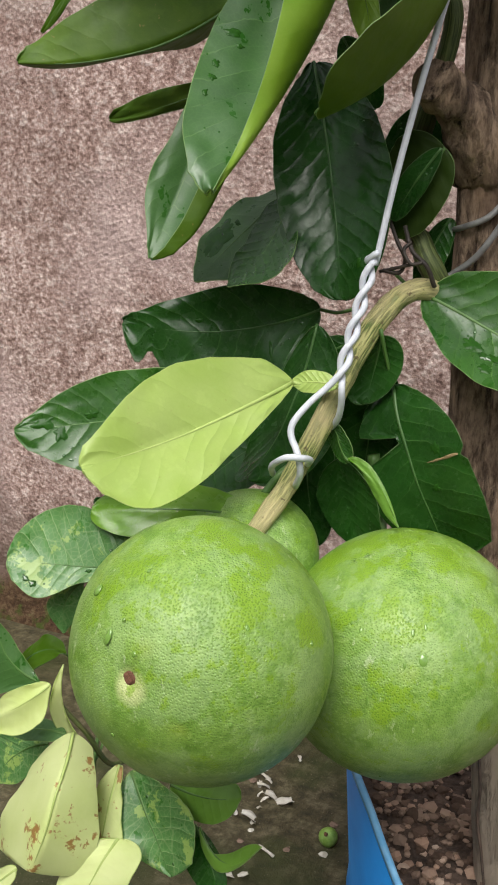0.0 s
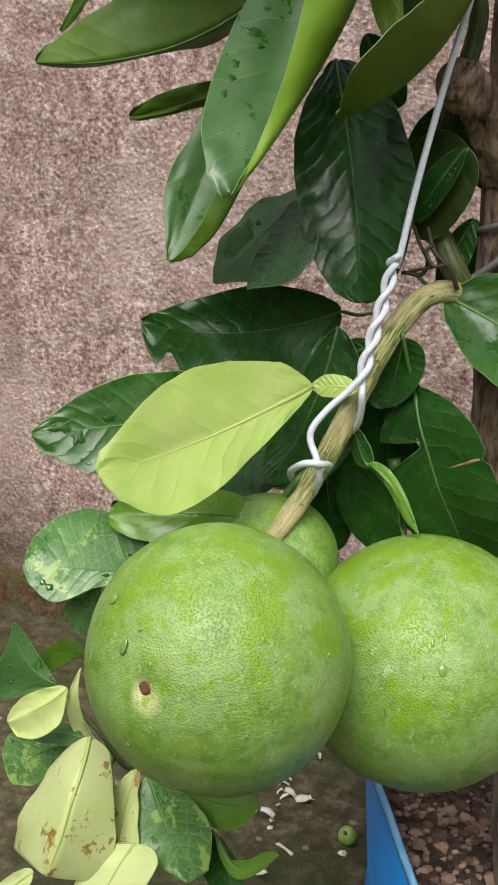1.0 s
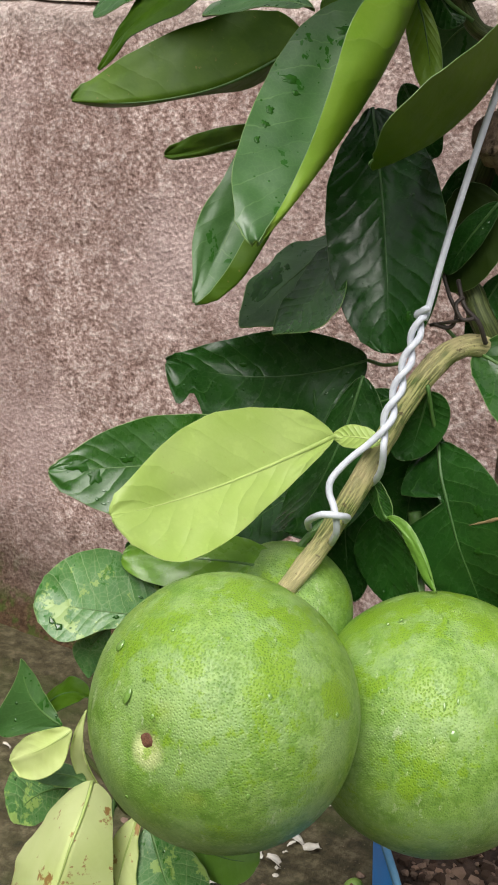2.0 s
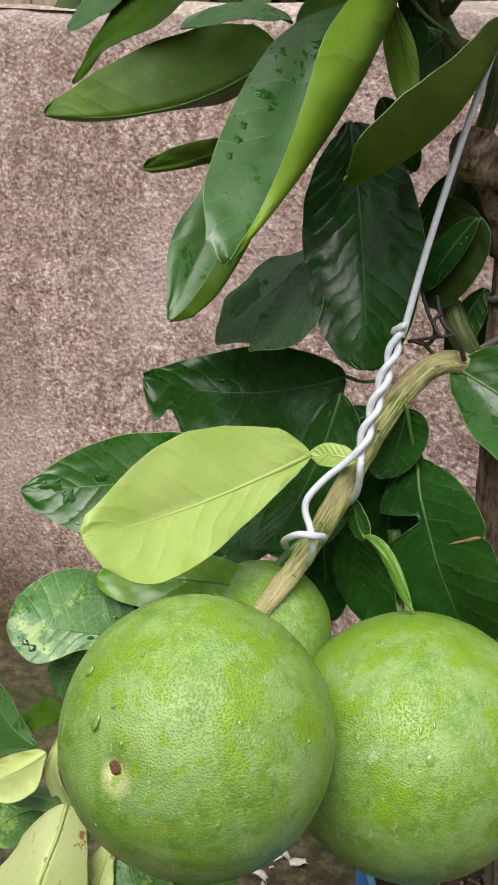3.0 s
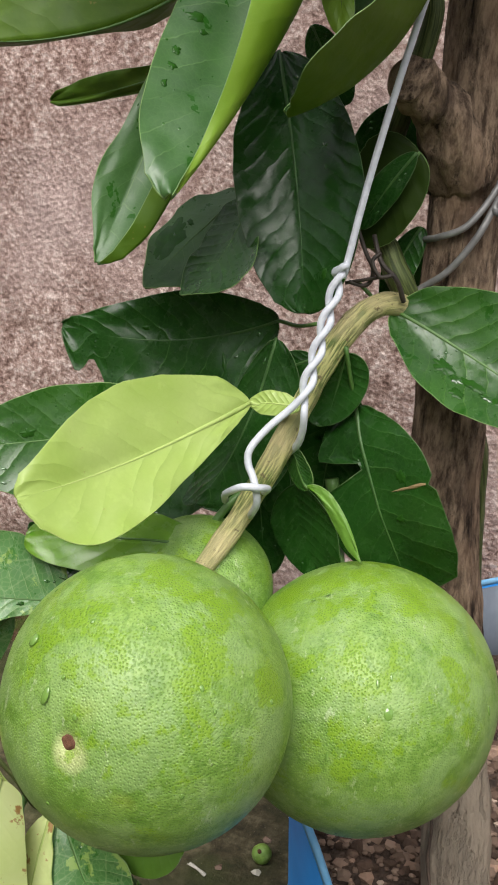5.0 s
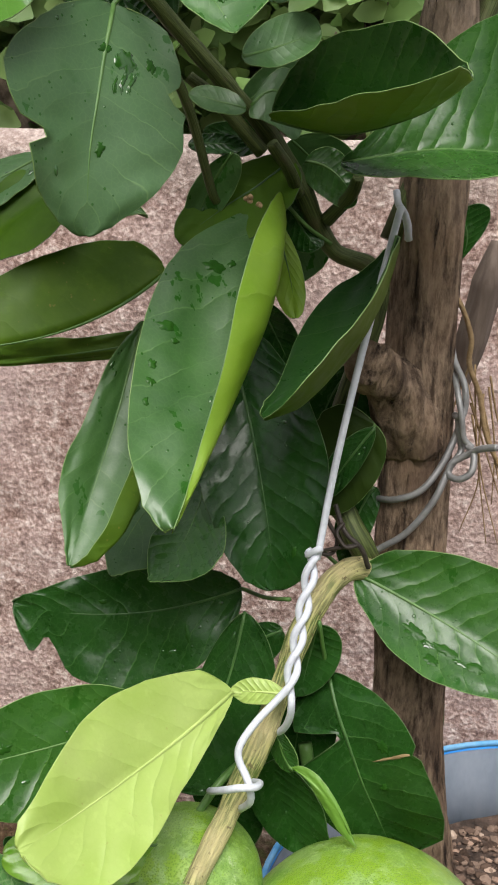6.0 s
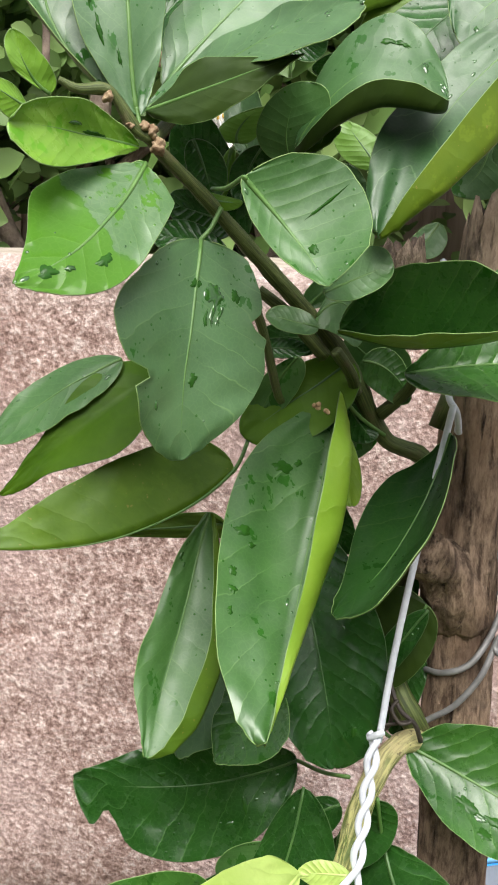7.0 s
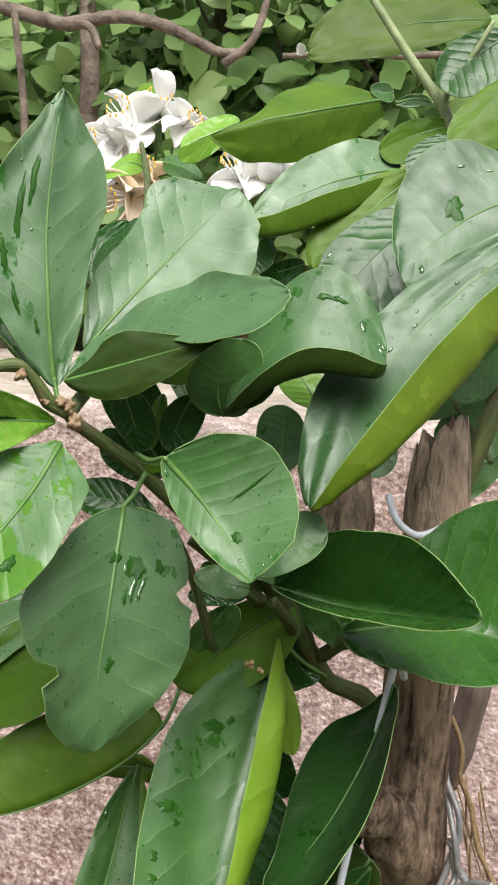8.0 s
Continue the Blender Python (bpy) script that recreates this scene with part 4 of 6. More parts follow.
for at, size in (((-0.059, 0.338, 0.92), 0.0026), ((-0.056, 0.338, 0.914), 0.0032), ((-0.062, 0.336, 0.922), 0.0020), ((-0.075, 0.326, 0.932), 0.0022), ((-0.067, 0.333, 0.922), 0.0018)):
    bm = bmesh.new()
    bmesh.ops.create_icosphere(bm, subdivisions=3, radius=size)
    for v in bm.verts:
        v.co = v.co * (1 + 0.8 * noise.noise(v.co * 600 + V(at) * 90)) + V(at)
    part("bud", bm, BUD, tree, "small reddish-brown bud scar")
rod("twig", [(0.008, 0.44, 0.82), (-0.011, 0.425, 0.842), (-0.025, 0.42, 0.853)], [0.004, 0.003], TWIG, tree, sides=8)
rod("twig", [(0.037, 0.468, 0.788), (0.05, 0.46, 0.801), (0.055, 0.452, 0.81)], [0.004, 0.003], TWIG, tree, sides=8)
rod("twig", [(0.024, 0.455, 0.801), (0.022, 0.44, 0.812), (0.015, 0.43, 0.824)], [0.0036, 0.003], TWIG, tree, sides=8)
rod("twig", [(-0.031, 0.4, 0.863), (-0.022, 0.415, 0.836), (-0.015, 0.43, 0.802), (-0.013, 0.435, 0.795)], [0.0026, 0.0022], TWIG, tree, sides=8)
rod("tendril", [(0.044, 0.455, 0.642), (0.051, 0.45, 0.631), (0.056, 0.45, 0.622), (0.053, 0.45, 0.614), (0.044, 0.447, 0.615)], [0.0012], DARK_WIRE, tree, sides=6)
rod("tendril", [(0.053, 0.455, 0.64), (0.06, 0.45, 0.627), (0.069, 0.45, 0.619), (0.073, 0.455, 0.607)], [0.0014], DARK_WIRE, tree, sides=6)
rod("tendril", [(0.059, 0.45, 0.632), (0.056, 0.447, 0.627), (0.061, 0.446, 0.62), (0.066, 0.448, 0.621), (0.042, 0.448, 0.614)], [0.0011], DARK_WIRE, tree, sides=6)
rng = random.Random(17)
for k in range(7):
    vs, fs = lump(rng, rng.uniform(0.0009, 0.0018))
    at = V((0.0115, 0.4125, 0.7962)) + Vector((rng.uniform(-0.004, 0.004), rng.uniform(-0.001, 0.001), rng.uniform(-0.0022, 0.0022)))
    mesh_object("dry_flower_rest", [v + at for v in vs], fs, [STRAW], tree, "crumbs of dried blossom on a leaf base")
# leaves round the fruit
leaf(tree, (0.0174, 0.3857, 0.5576), (-0.0124, 0.3245, 0.5395), (-0.0407, 0.2681, 0.5309), (-0.0254, 0.3283, 0.5744), (0.0075, 0.319, 0.5246), "young", wa=(0.49, 0.71, 0.91, 1.00, 0.89, 0.66, 0.43, 0.26), wb=(0.21, 0.43, 0.70, 1.00, 1.21, 1.29, 1.01, 0.55), stalk=(0.029, 0.388, 0.561), nick=.012, rib=1.5, label="smooth lime-green young leaf")
leaf(tree, (0.044, 0.3889, 0.5592), (0.0307, 0.3868, 0.5594), (0.0163, 0.3866, 0.5573), (0.0311, 0.3894, 0.5652), (0.033, 0.3845, 0.5541), "young", wa=(0.44, 0.70, 0.96, 1.00, 1.07, 0.91, 0.67, 0.29), wb=(0.45, 0.65, 0.92, 1.00, 0.99, 0.95, 0.55, 0.28), name="petiole_wing")
leaf(tree, (-0.0224, 0.3756, 0.5423), (-0.067, 0.3388, 0.5348), (-0.1124, 0.3055, 0.5301), (-0.0516, 0.3328, 0.508), (-0.0701, 0.3477, 0.5607), "bright", wa=(0.30, 0.49, 0.75, 1.00, 0.99, 0.78, 0.53, 0.34), wb=(0.54, 0.84, 0.95, 1.00, 0.90, 0.69, 0.40, 0.16), pools=[(0.86, 0.2, 0.05, 0.25), (0.78, -0.2, 0.03, 0.2), (0.62, 0.2, 0.03, 0.1)])
leaf(tree, (0.0046, 0.4512, 0.5875), (-0.0568, 0.437, 0.5696), (-0.1199, 0.424, 0.5719), (-0.0416, 0.4291, 0.5307), (-0.0559, 0.4425, 0.5979), "mature", wa=(0.45, 0.73, 0.92, 1.00, 0.97, 0.86, 0.72, 0.54), wb=(0.37, 0.70, 0.92, 1.00, 0.87, 0.65, 0.40, 0.19), stalk=(0.037, 0.425, 0.595), bite=[(-1, .86, .05, .5)], wave=.03, pools=[(0.25, -0.4, 0.01, 0.15), (0.6, 0.3, 0.02, 0.06)])
leaf(tree, (-0.0235, 0.4632, 0.6531), (-0.051, 0.45, 0.6283), (-0.052, 0.3976, 0.6056), (-0.0195, 0.4342, 0.6147), (-0.0719, 0.4745, 0.6384), "pale", wa=(0.48, 0.77, 1.01, 1.00, 0.89, 0.65, 0.37, 0.17), wb=(0.60, 0.77, 0.91, 1.00, 1.03, 0.96, 0.50, 0.26), wave=.05, nick=.03, pools=[(0.66, 0.52, 0.20, 0.36), (0.6, 0.5, 0.02, 0.12, 1), (0.7, 0.3, 0.03, 0.1), (0.45, 0.4, 0.02, 0.1)])
leaf(tree, (-0.0171, 0.448, 0.6542), (-0.0185, 0.4239, 0.6255), (-0.0326, 0.4007, 0.6046), (0.0064, 0.4082, 0.623), (-0.0362, 0.4374, 0.6327), "bright", wa=(0.17, 0.44, 0.83, 1.00, 0.97, 0.78, 0.56, 0.23), wb=(0.29, 0.77, 0.95, 1.00, 0.86, 0.85, 0.53, 0.16), rib=.8, nick=.03)
leaf(tree, (-0.0167, 0.4745, 0.7294), (0.0125, 0.4407, 0.6639), (0.029, 0.4238, 0.5993), (0.0475, 0.4415, 0.6761), (-0.0195, 0.4315, 0.6657), "ribbed", wa=(0.51, 0.74, 0.92, 1.00, 0.97, 0.85, 0.63, 0.41), wb=(0.28, 0.65, 0.92, 1.00, 0.98, 0.85, 0.69, 0.41), rib=1.3, pools=[(0.08, 0.5, 0.012, 0.03), (0.85, -0.5, 0.02, 0.06)])
leaf(tree, (-0.0469, 0.425, 0.7341), (-0.0544, 0.3973, 0.6739), (-0.0589, 0.3604, 0.6221), (-0.0339, 0.3893, 0.6841), (-0.0656, 0.3926, 0.6844), "pale", fold_a=(-0.0277, 0.3956, 0.6767), wa=(0.20, 0.46, 0.78, 1.00, 0.99, 0.91, 0.76, 0.45), wb=(0.30, 0.75, 0.93, 1.00, 1.31, 1.07, 0.56, 0.24))
leaf(tree, (0.0143, 0.4577, 0.7983), (0.0115, 0.3853, 0.7191), (0.0106, 0.3047, 0.6638), (0.0185, 0.3530, 0.7412), (-0.029, 0.3708, 0.7383), "curl", fold_a=(0.026, 0.3683, 0.7298), wa=(0.62, 1.13, 1.35, 1.00, 0.62, 0.35, 0.17, 0.07), wb=(0.29, 0.78, 0.98, 1.00, 0.92, 0.76, 0.54, 0.29), stalk=(0.04, 0.47, 0.776), label="long drooping leaf with one margin rolled over, bright green underneath", pools=[(0.24, 0.55, 0.014, 0.11), (0.22, 0.38, 0.010, 0.05), (0.44, 0.78, 0.014, 0.08), (0.47, 0.66, 0.009, 0.05), (0.55, 0.82, 0.013, 0.05), (0.60, 0.80, 0.012, 0.05), (0.66, 0.82, 0.011, 0.04)])
leaf(tree, (-0.032, 0.416, 0.7606), (-0.0755, 0.3797, 0.7304), (-0.1397, 0.3543, 0.7226), (-0.0879, 0.3875, 0.7656), (-0.0743, 0.39, 0.7308), "pale", wa=(0.53, 0.81, 0.97, 1.00, 0.90, 0.70, 0.44, 0.24), wb=(2.73, 3.22, 3.44, 1.00, 0.34, 0.93, 1.21, 0.81), stalk=(-0.03, 0.44, 0.775))
leaf(tree, (0.021, 0.455, 0.817), (-0.006, 0.445, 0.796), (-0.033, 0.435, 0.775), (-0.017, 0.45, 0.808), (0.012, 0.435, 0.783), "mature", p=.5, q=.5)
leaf(tree, (-0.073, 0.4182, 0.8079), (-0.1089, 0.3905, 0.7793), (-0.1512, 0.3908, 0.7412), (-0.1166, 0.3957, 0.7943), (-0.0856, 0.3734, 0.7705), "mature", wa=(0.77, 1.17, 1.23, 1.00, 0.65, 0.38, 0.18, 0.07), wb=(0.39, 0.64, 0.99, 1.00, 0.73, 0.43, 0.31, 0.15), rib=0)
leaf(tree, (-0.093, 0.41, 0.814), (-0.123, 0.4, 0.796), (-0.155, 0.39, 0.771), (-0.115, 0.39, 0.784), (-0.133, 0.41, 0.803), "pale", p=.5, q=.5)
leaf(tree, (-0.0419, 0.4466, 0.7234), (-0.1072, 0.4769, 0.7065), (-0.1832, 0.505, 0.6932), (-0.1031, 0.4728, 0.7161), (-0.0972, 0.4723, 0.7033), "pale", wa=(0.84, 0.89, 0.89, 1.00, 1.26, 1.20, 0.93, 0.60), wb=(1.43, 1.24, 1.07, 1.00, 0.80, 0.80, 0.81, 0.70))
leaf(tree, (0.0762, 0.4549, 0.7817), (0.0579, 0.4315, 0.7301), (0.0283, 0.3819, 0.6978), (0.0723, 0.3667, 0.7499), (0.0366, 0.4563, 0.7418), "olive", fold_a=(0.0691, 0.4095, 0.7359), wa=(0.39, 0.60, 0.82, 1.00, 1.01, 0.97, 0.84, 0.30), wb=(0.15, 0.40, 0.91, 1.00, 0.90, 0.64, 0.37, 0.15), wave=.02)
leaf(tree, (0.0666, 0.4601, 0.601), (0.1264, 0.4516, 0.5774), (0.1785, 0.4314, 0.555), (0.1385, 0.4629, 0.6124), (0.1065, 0.4286, 0.5612), "bright", wa=(0.49, 0.71, 0.90, 1.00, 0.97, 0.76, 0.39, 0.15), wb=(0.38, 0.66, 0.91, 1.00, 0.88, 0.63, 0.40, 0.16), stalk=(0.047, 0.455, 0.614), rib=1.3, label="glossy wet leaf with pale midrib", pools=[(0.32, 0.45, 0.05, 0.12), (0.4, 0.5, 0.035, 0.06, 1), (0.48, 0.42, 0.06, 0.08), (0.55, 0.5, 0.03, 0.05, 1), (0.62, 0.45, 0.04, 0.1), (0.45, 0.7, 0.03, 0.1)])
leaf(tree, (0.0572, 0.4406, 0.5499), (0.0793, 0.4240, 0.5035), (0.1015, 0.4380, 0.4503), (0.1102, 0.4180, 0.5266), (0.0495, 0.4280, 0.4933), "mature", wa=(0.36, 0.67, 0.90, 1.00, 0.96, 0.99, 0.94, 0.77), wb=(0.61, 0.84, 1.02, 1.00, 0.98, 0.82, 0.59, 0.23), stalk=(0.053, 0.425, 0.585), bite=[(1, .30, .06, .93), (-1, .46, .022, .10)], rib=1.4, label="dark glossy leaf, bitten on one side and torn on the other", pools=[(0.46, -0.66, 0.009, 0.3, 2), (0.4, -0.5, 0.03, 0.08), (0.6, -0.3, 0.02, 0.06)])
leaf(tree, (0.051, 0.432, 0.58), (0.047, 0.435, 0.559), (0.044, 0.43, 0.539), (0.064, 0.435, 0.563), (0.032, 0.432, 0.554), "mature", p=.5, q=.5)
leaf(tree, (0.036, 0.415, 0.509), (0.04, 0.415, 0.486), (0.056, 0.412, 0.459), (0.066, 0.405, 0.487), (0.024, 0.418, 0.478), "mature", p=.45, q=.5, rib=0)
leaf(tree, (0.047, 0.398, 0.515), (0.068, 0.392, 0.505), (0.085, 0.385, 0.485), (0.065, 0.392, 0.501), (0.071, 0.392, 0.506), "fresh", stalk=(0.038, 0.4, 0.534), p=.8, q=.25, rib=0)
leaf(tree, (0.036, 0.4, 0.535), (0.043, 0.398, 0.524), (0.048, 0.398, 0.513), (0.049, 0.398, 0.525), (0.037, 0.4, 0.52), "bright", p=.5, q=.5, rib=.6)
leaf(tree, (0.003, 0.365, 0.483), (-0.029, 0.345, 0.487), (-0.079, 0.33, 0.482), (-0.033, 0.335, 0.47), (-0.04, 0.36, 0.496), "fresh", p=.5, q=.5)
leaf(tree, (-0.047, 0.345, 0.467), (-0.065, 0.34, 0.471), (-0.081, 0.335, 0.483), (-0.063, 0.335, 0.461), (-0.071, 0.345, 0.481), "mature", p=.5, q=.5)
leaf(tree, (-0.0539, 0.3337, 0.4495), (-0.0832, 0.3138, 0.4529), (-0.1147, 0.2972, 0.4555), (-0.0775, 0.3104, 0.4443), (-0.0869, 0.3304, 0.4828), "mined", wa=(0.34, 0.54, 0.77, 1.00, 1.67, 2.06, 1.57, 0.96), wb=(0.56, 0.69, 0.88, 1.00, 0.97, 0.83, 0.63, 0.37), rib=.9, label="broad blunt leaf with pale net veins", pools=[(0.84, -0.55, 0.03, 0.12, 1), (0.78, -0.62, 0.03, 0.1, 1), (0.35, -0.3, 0.03, 0.1)])
leaf(tree, (-0.0787, 0.3195, 0.4419), (-0.0899, 0.3169, 0.4262), (-0.0906, 0.3163, 0.4078), (-0.0846, 0.3237, 0.4224), (-0.0987, 0.3165, 0.4294), "mined", wa=(0.23, 0.62, 0.89, 1.00, 0.95, 0.75, 0.43, 0.17), wb=(0.15, 0.40, 0.69, 1.00, 1.17, 1.01, 0.69, 0.25), rib=.7)
leaf(tree, (0.012, 0.43, 0.583), (0.003, 0.415, 0.532), (-0.016, 0.4, 0.491), (0.032, 0.415, 0.518), (-0.021, 0.42, 0.515), "mature", p=.5, q=.5)
leaf(tree, (0.032, 0.435, 0.573), (0.013, 0.432, 0.562), (0.001, 0.43, 0.548), (0.022, 0.43, 0.552), (0.011, 0.435, 0.571), "mature", p=.5, q=.5)
leaf(tree, (-0.009, 0.44, 0.516), (-0.037, 0.43, 0.494), (-0.065, 0.42, 0.468), (-0.019, 0.42, 0.482), (-0.049, 0.435, 0.509), "mature", p=.5, q=.5)
leaf(tree, (0.069, 0.49, 0.643), (0.06, 0.485, 0.622), (0.056, 0.48, 0.598), (0.07, 0.485, 0.62), (0.052, 0.485, 0.623), "mature", p=.5, q=.5)
leaf(tree, (0.0712, 0.4550, 0.6836), (0.0577, 0.4530, 0.6638), (0.0457, 0.4530, 0.6432), (0.0625, 0.4530, 0.6578), (0.0502, 0.4530, 0.6680), "mature", p=.5, q=.6)
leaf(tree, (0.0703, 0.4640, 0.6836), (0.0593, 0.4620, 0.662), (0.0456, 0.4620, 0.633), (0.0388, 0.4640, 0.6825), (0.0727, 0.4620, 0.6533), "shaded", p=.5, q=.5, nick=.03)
leaf(tree, (0.053, 0.5, 0.709), (0.037, 0.495, 0.68), (0.034, 0.49, 0.634), (0.062, 0.495, 0.672), (0.022, 0.495, 0.682), "mature", p=.5, q=.5)
leaf(tree, (0.058, 0.53, 0.628), (0.05, 0.53, 0.613), (0.048, 0.53, 0.594), (0.062, 0.53, 0.607), (0.043, 0.53, 0.61), "mature", p=.5, q=.5)
leaf(tree, (-0.073, 0.5, 0.786), (-0.109, 0.5, 0.791), (-0.154, 0.5, 0.782), (-0.098, 0.49, 0.785), (-0.115, 0.51, 0.798), "pale", p=.5, q=.5)
leaf(tree, (0.007, 0.462, 0.793), (0.019, 0.458, 0.767), (0.026, 0.455, 0.738), (0.009, 0.458, 0.762), (0.027, 0.458, 0.764), "bright", p=.5, q=.6)
leaf(tree, (0.003, 0.47, 0.743), (0.012, 0.475, 0.725), (0.023, 0.478, 0.704), (0.023, 0.475, 0.728), (0.004, 0.475, 0.718), "mature", p=.5, q=.5)
leaf(tree, (0.03, 0.5, 0.778), (0.015, 0.505, 0.771), (0.002, 0.51, 0.754), (0.027, 0.505, 0.759), (0.004, 0.505, 0.777), "pale", p=.5, q=.5)
leaf(tree, (0.009, 0.435, 0.525), (0.01, 0.43, 0.488), (0.019, 0.425, 0.447), (0.028, 0.43, 0.489), (-0.014, 0.43, 0.48), "mature", p=.5, q=.5)
leaf(tree, (0.046, 0.45, 0.556), (0.041, 0.448, 0.511), (0.039, 0.445, 0.465), (0.063, 0.448, 0.513), (0.014, 0.448, 0.507), "mature", p=.5, q=.5)
leaf(tree, (-0.006, 0.43, 0.547), (-0.016, 0.43, 0.534), (-0.027, 0.43, 0.518), (-0.005, 0.43, 0.53), (-0.032, 0.43, 0.535), "pale", p=.5, q=.5)
# the low shoot with yellowing leaves
leaf(tree, (-0.111, 0.3173, 0.3692), (-0.1296, 0.3122, 0.3833), (-0.1379, 0.3119, 0.4066), (-0.1511, 0.3045, 0.3595), (-0.124, 0.3178, 0.3859), "pale", wa=(0.19, 0.48, 1.00, 1.00, 0.79, 0.30, 0.09, 0.03), wb=(0.29, 0.56, 0.85, 1.00, 1.01, 0.82, 0.57, 0.27), wave=.03)
leaf(tree, (-0.142, 0.325, 0.355), (-0.121, 0.33, 0.381), (-0.099, 0.33, 0.384), (-0.113, 0.325, 0.378), (-0.127, 0.335, 0.386), "mature", p=.5, q=.8, wave=.05)
leaf(tree, (-0.0864, 0.2966, 0.3848), (-0.0986, 0.2864, 0.3739), (-0.1198, 0.2832, 0.3599), (-0.0913, 0.2902, 0.3613), (-0.1059, 0.2905, 0.3801), "yellow", wa=(0.22, 0.59, 0.97, 1.00, 1.05, 0.98, 0.79, 0.66), wb=(0.45, 0.66, 0.90, 1.00, 1.06, 0.85, 0.62, 0.27), camber=.5, rib=.7, label="curled yellow-green young leaf")
leaf(tree, (-0.0789, 0.3175, 0.3368), (-0.0872, 0.3091, 0.3638), (-0.0879, 0.3114, 0.3906), (-0.0973, 0.3097, 0.3543), (-0.0924, 0.3164, 0.3553), "yellow", wa=(0.31, 0.80, 0.94, 1.00, 1.00, 0.77, 0.47, 0.17), wb=(0.00, 0.00, 0.00, 0.00, 0.00, 0.00, 0.00, 0.00), camber=.5, rib=.7)
leaf(tree, (-0.085, 0.308, 0.347), (-0.103, 0.305, 0.346), (-0.125, 0.305, 0.338), (-0.099, 0.3, 0.342), (-0.108, 0.312, 0.348), "pale", p=.5, q=.5)
leaf(tree, (-0.1088, 0.3208, 0.3262), (-0.1325, 0.3186, 0.3119), (-0.1485, 0.3158, 0.2883), (-0.1184, 0.3166, 0.3037), (-0.1481, 0.3278, 0.3171), "mined", wa=(0.24, 0.51, 0.83, 1.00, 0.96, 0.85, 0.49, 0.19), wb=(0.39, 0.49, 0.69, 1.00, 1.41, 1.25, 1.04, 0.56))
leaf(tree, (-0.0714, 0.2969, 0.3578), (-0.0611, 0.2646, 0.3348), (-0.0723, 0.256, 0.2915), (-0.048, 0.2848, 0.3238), (-0.11, 0.2896, 0.3159), "scarred", wa=(0.47, 0.62, 0.84, 1.00, 1.13, 1.28, 1.23, 0.96), wb=(0.32, 0.58, 0.82, 1.00, 1.15, 1.21, 1.18, 1.09), rib=1.3, wave=.03, camber=-.15, label="large pale yellow leaf with brown scars")
leaf(tree, (-0.0503, 0.3123, 0.3349), (-0.0501, 0.2983, 0.3095), (-0.0498, 0.2873, 0.2822), (-0.0408, 0.2993, 0.3135), (-0.0627, 0.3025, 0.3082), "scarred", wa=(0.31, 0.56, 0.82, 1.00, 1.37, 1.71, 1.46, 0.99), wb=(0.40, 0.84, 1.02, 1.00, 0.86, 0.75, 0.61, 0.41), rib=1.2)
leaf(tree, (-0.035, 0.288, 0.306), (-0.041, 0.277, 0.292), (-0.051, 0.268, 0.264), (-0.018, 0.278, 0.295), (-0.064, 0.276, 0.285), "yellow", p=.45, q=.35, rib=1.2, wave=.03)
leaf(tree, (-0.088, 0.262, 0.283), (-0.103, 0.26, 0.268), (-0.122, 0.26, 0.249), (-0.098, 0.258, 0.264), (-0.105, 0.262, 0.274), "yellow", p=.5, q=.5)
leaf(tree, (-0.0447, 0.3157, 0.3306), (-0.0237, 0.3039, 0.3095), (-0.004, 0.295, 0.2877), (-0.0012, 0.3054, 0.3295), (-0.0436, 0.2956, 0.3021), "mined", wa=(0.26, 0.55, 0.85, 1.00, 1.03, 0.95, 0.76, 0.53), wb=(0.25, 0.52, 0.83, 1.00, 0.88, 0.61, 0.37, 0.14), rib=1.2, wave=.03, nick=.05, label="mottled green leaf with pale mined tracks")
leaf(tree, (-0.023, 0.325, 0.323), (0.005, 0.318, 0.328), (0.027, 0.318, 0.336), (0.008, 0.312, 0.316), (0.004, 0.325, 0.336), "fresh", p=.5, q=.3)
leaf(tree, (-0.004, 0.32, 0.306), (0.01, 0.312, 0.294), (0.018, 0.308, 0.277), (0.016, 0.318, 0.288), (-0.004, 0.31, 0.286), "mature", p=.4, q=.5)
leaf(tree, (0.002, 0.315, 0.31), (0.023, 0.308, 0.298), (0.048, 0.302, 0.322), (0.026, 0.304, 0.296), (0.019, 0.312, 0.3), "fresh", p=.8, q=.4, rib=.6)
# the upper shoot
leaf(tree, (-0.0426, 0.3666, 0.8759), (-0.0389, 0.338, 0.8267), (-0.0406, 0.3323, 0.7788), (-0.0122, 0.3742, 0.8284), (-0.0606, 0.2994, 0.8345), "sheen", wa=(0.56, 0.75, 0.89, 1.00, 0.98, 0.82, 0.52, 0.24), wb=(0.54, 0.85, 1.08, 1.00, 0.76, 0.66, 0.48, 0.24), stalk=(-0.035, 0.372, 0.891), bite=[(1, .60, .032, .36), (-1, .36, .04, .20)], nick=.035, rib=1.3, label="broad wet leaf with a bitten margin", pools=[(0.24, -0.3, 0.045, 0.14, 1), (0.2, 0, 0.02, 0.1), (0.24, -0.62, 0.03, 0.06), (0.62, -0.1, 0.03, 0.05), (0.33, -0.3, 0.05, 0.03, 1), (0.33, -0.42, 0.045, 0.025, 1), (0.35, -0.2, 0.04, 0.025)])
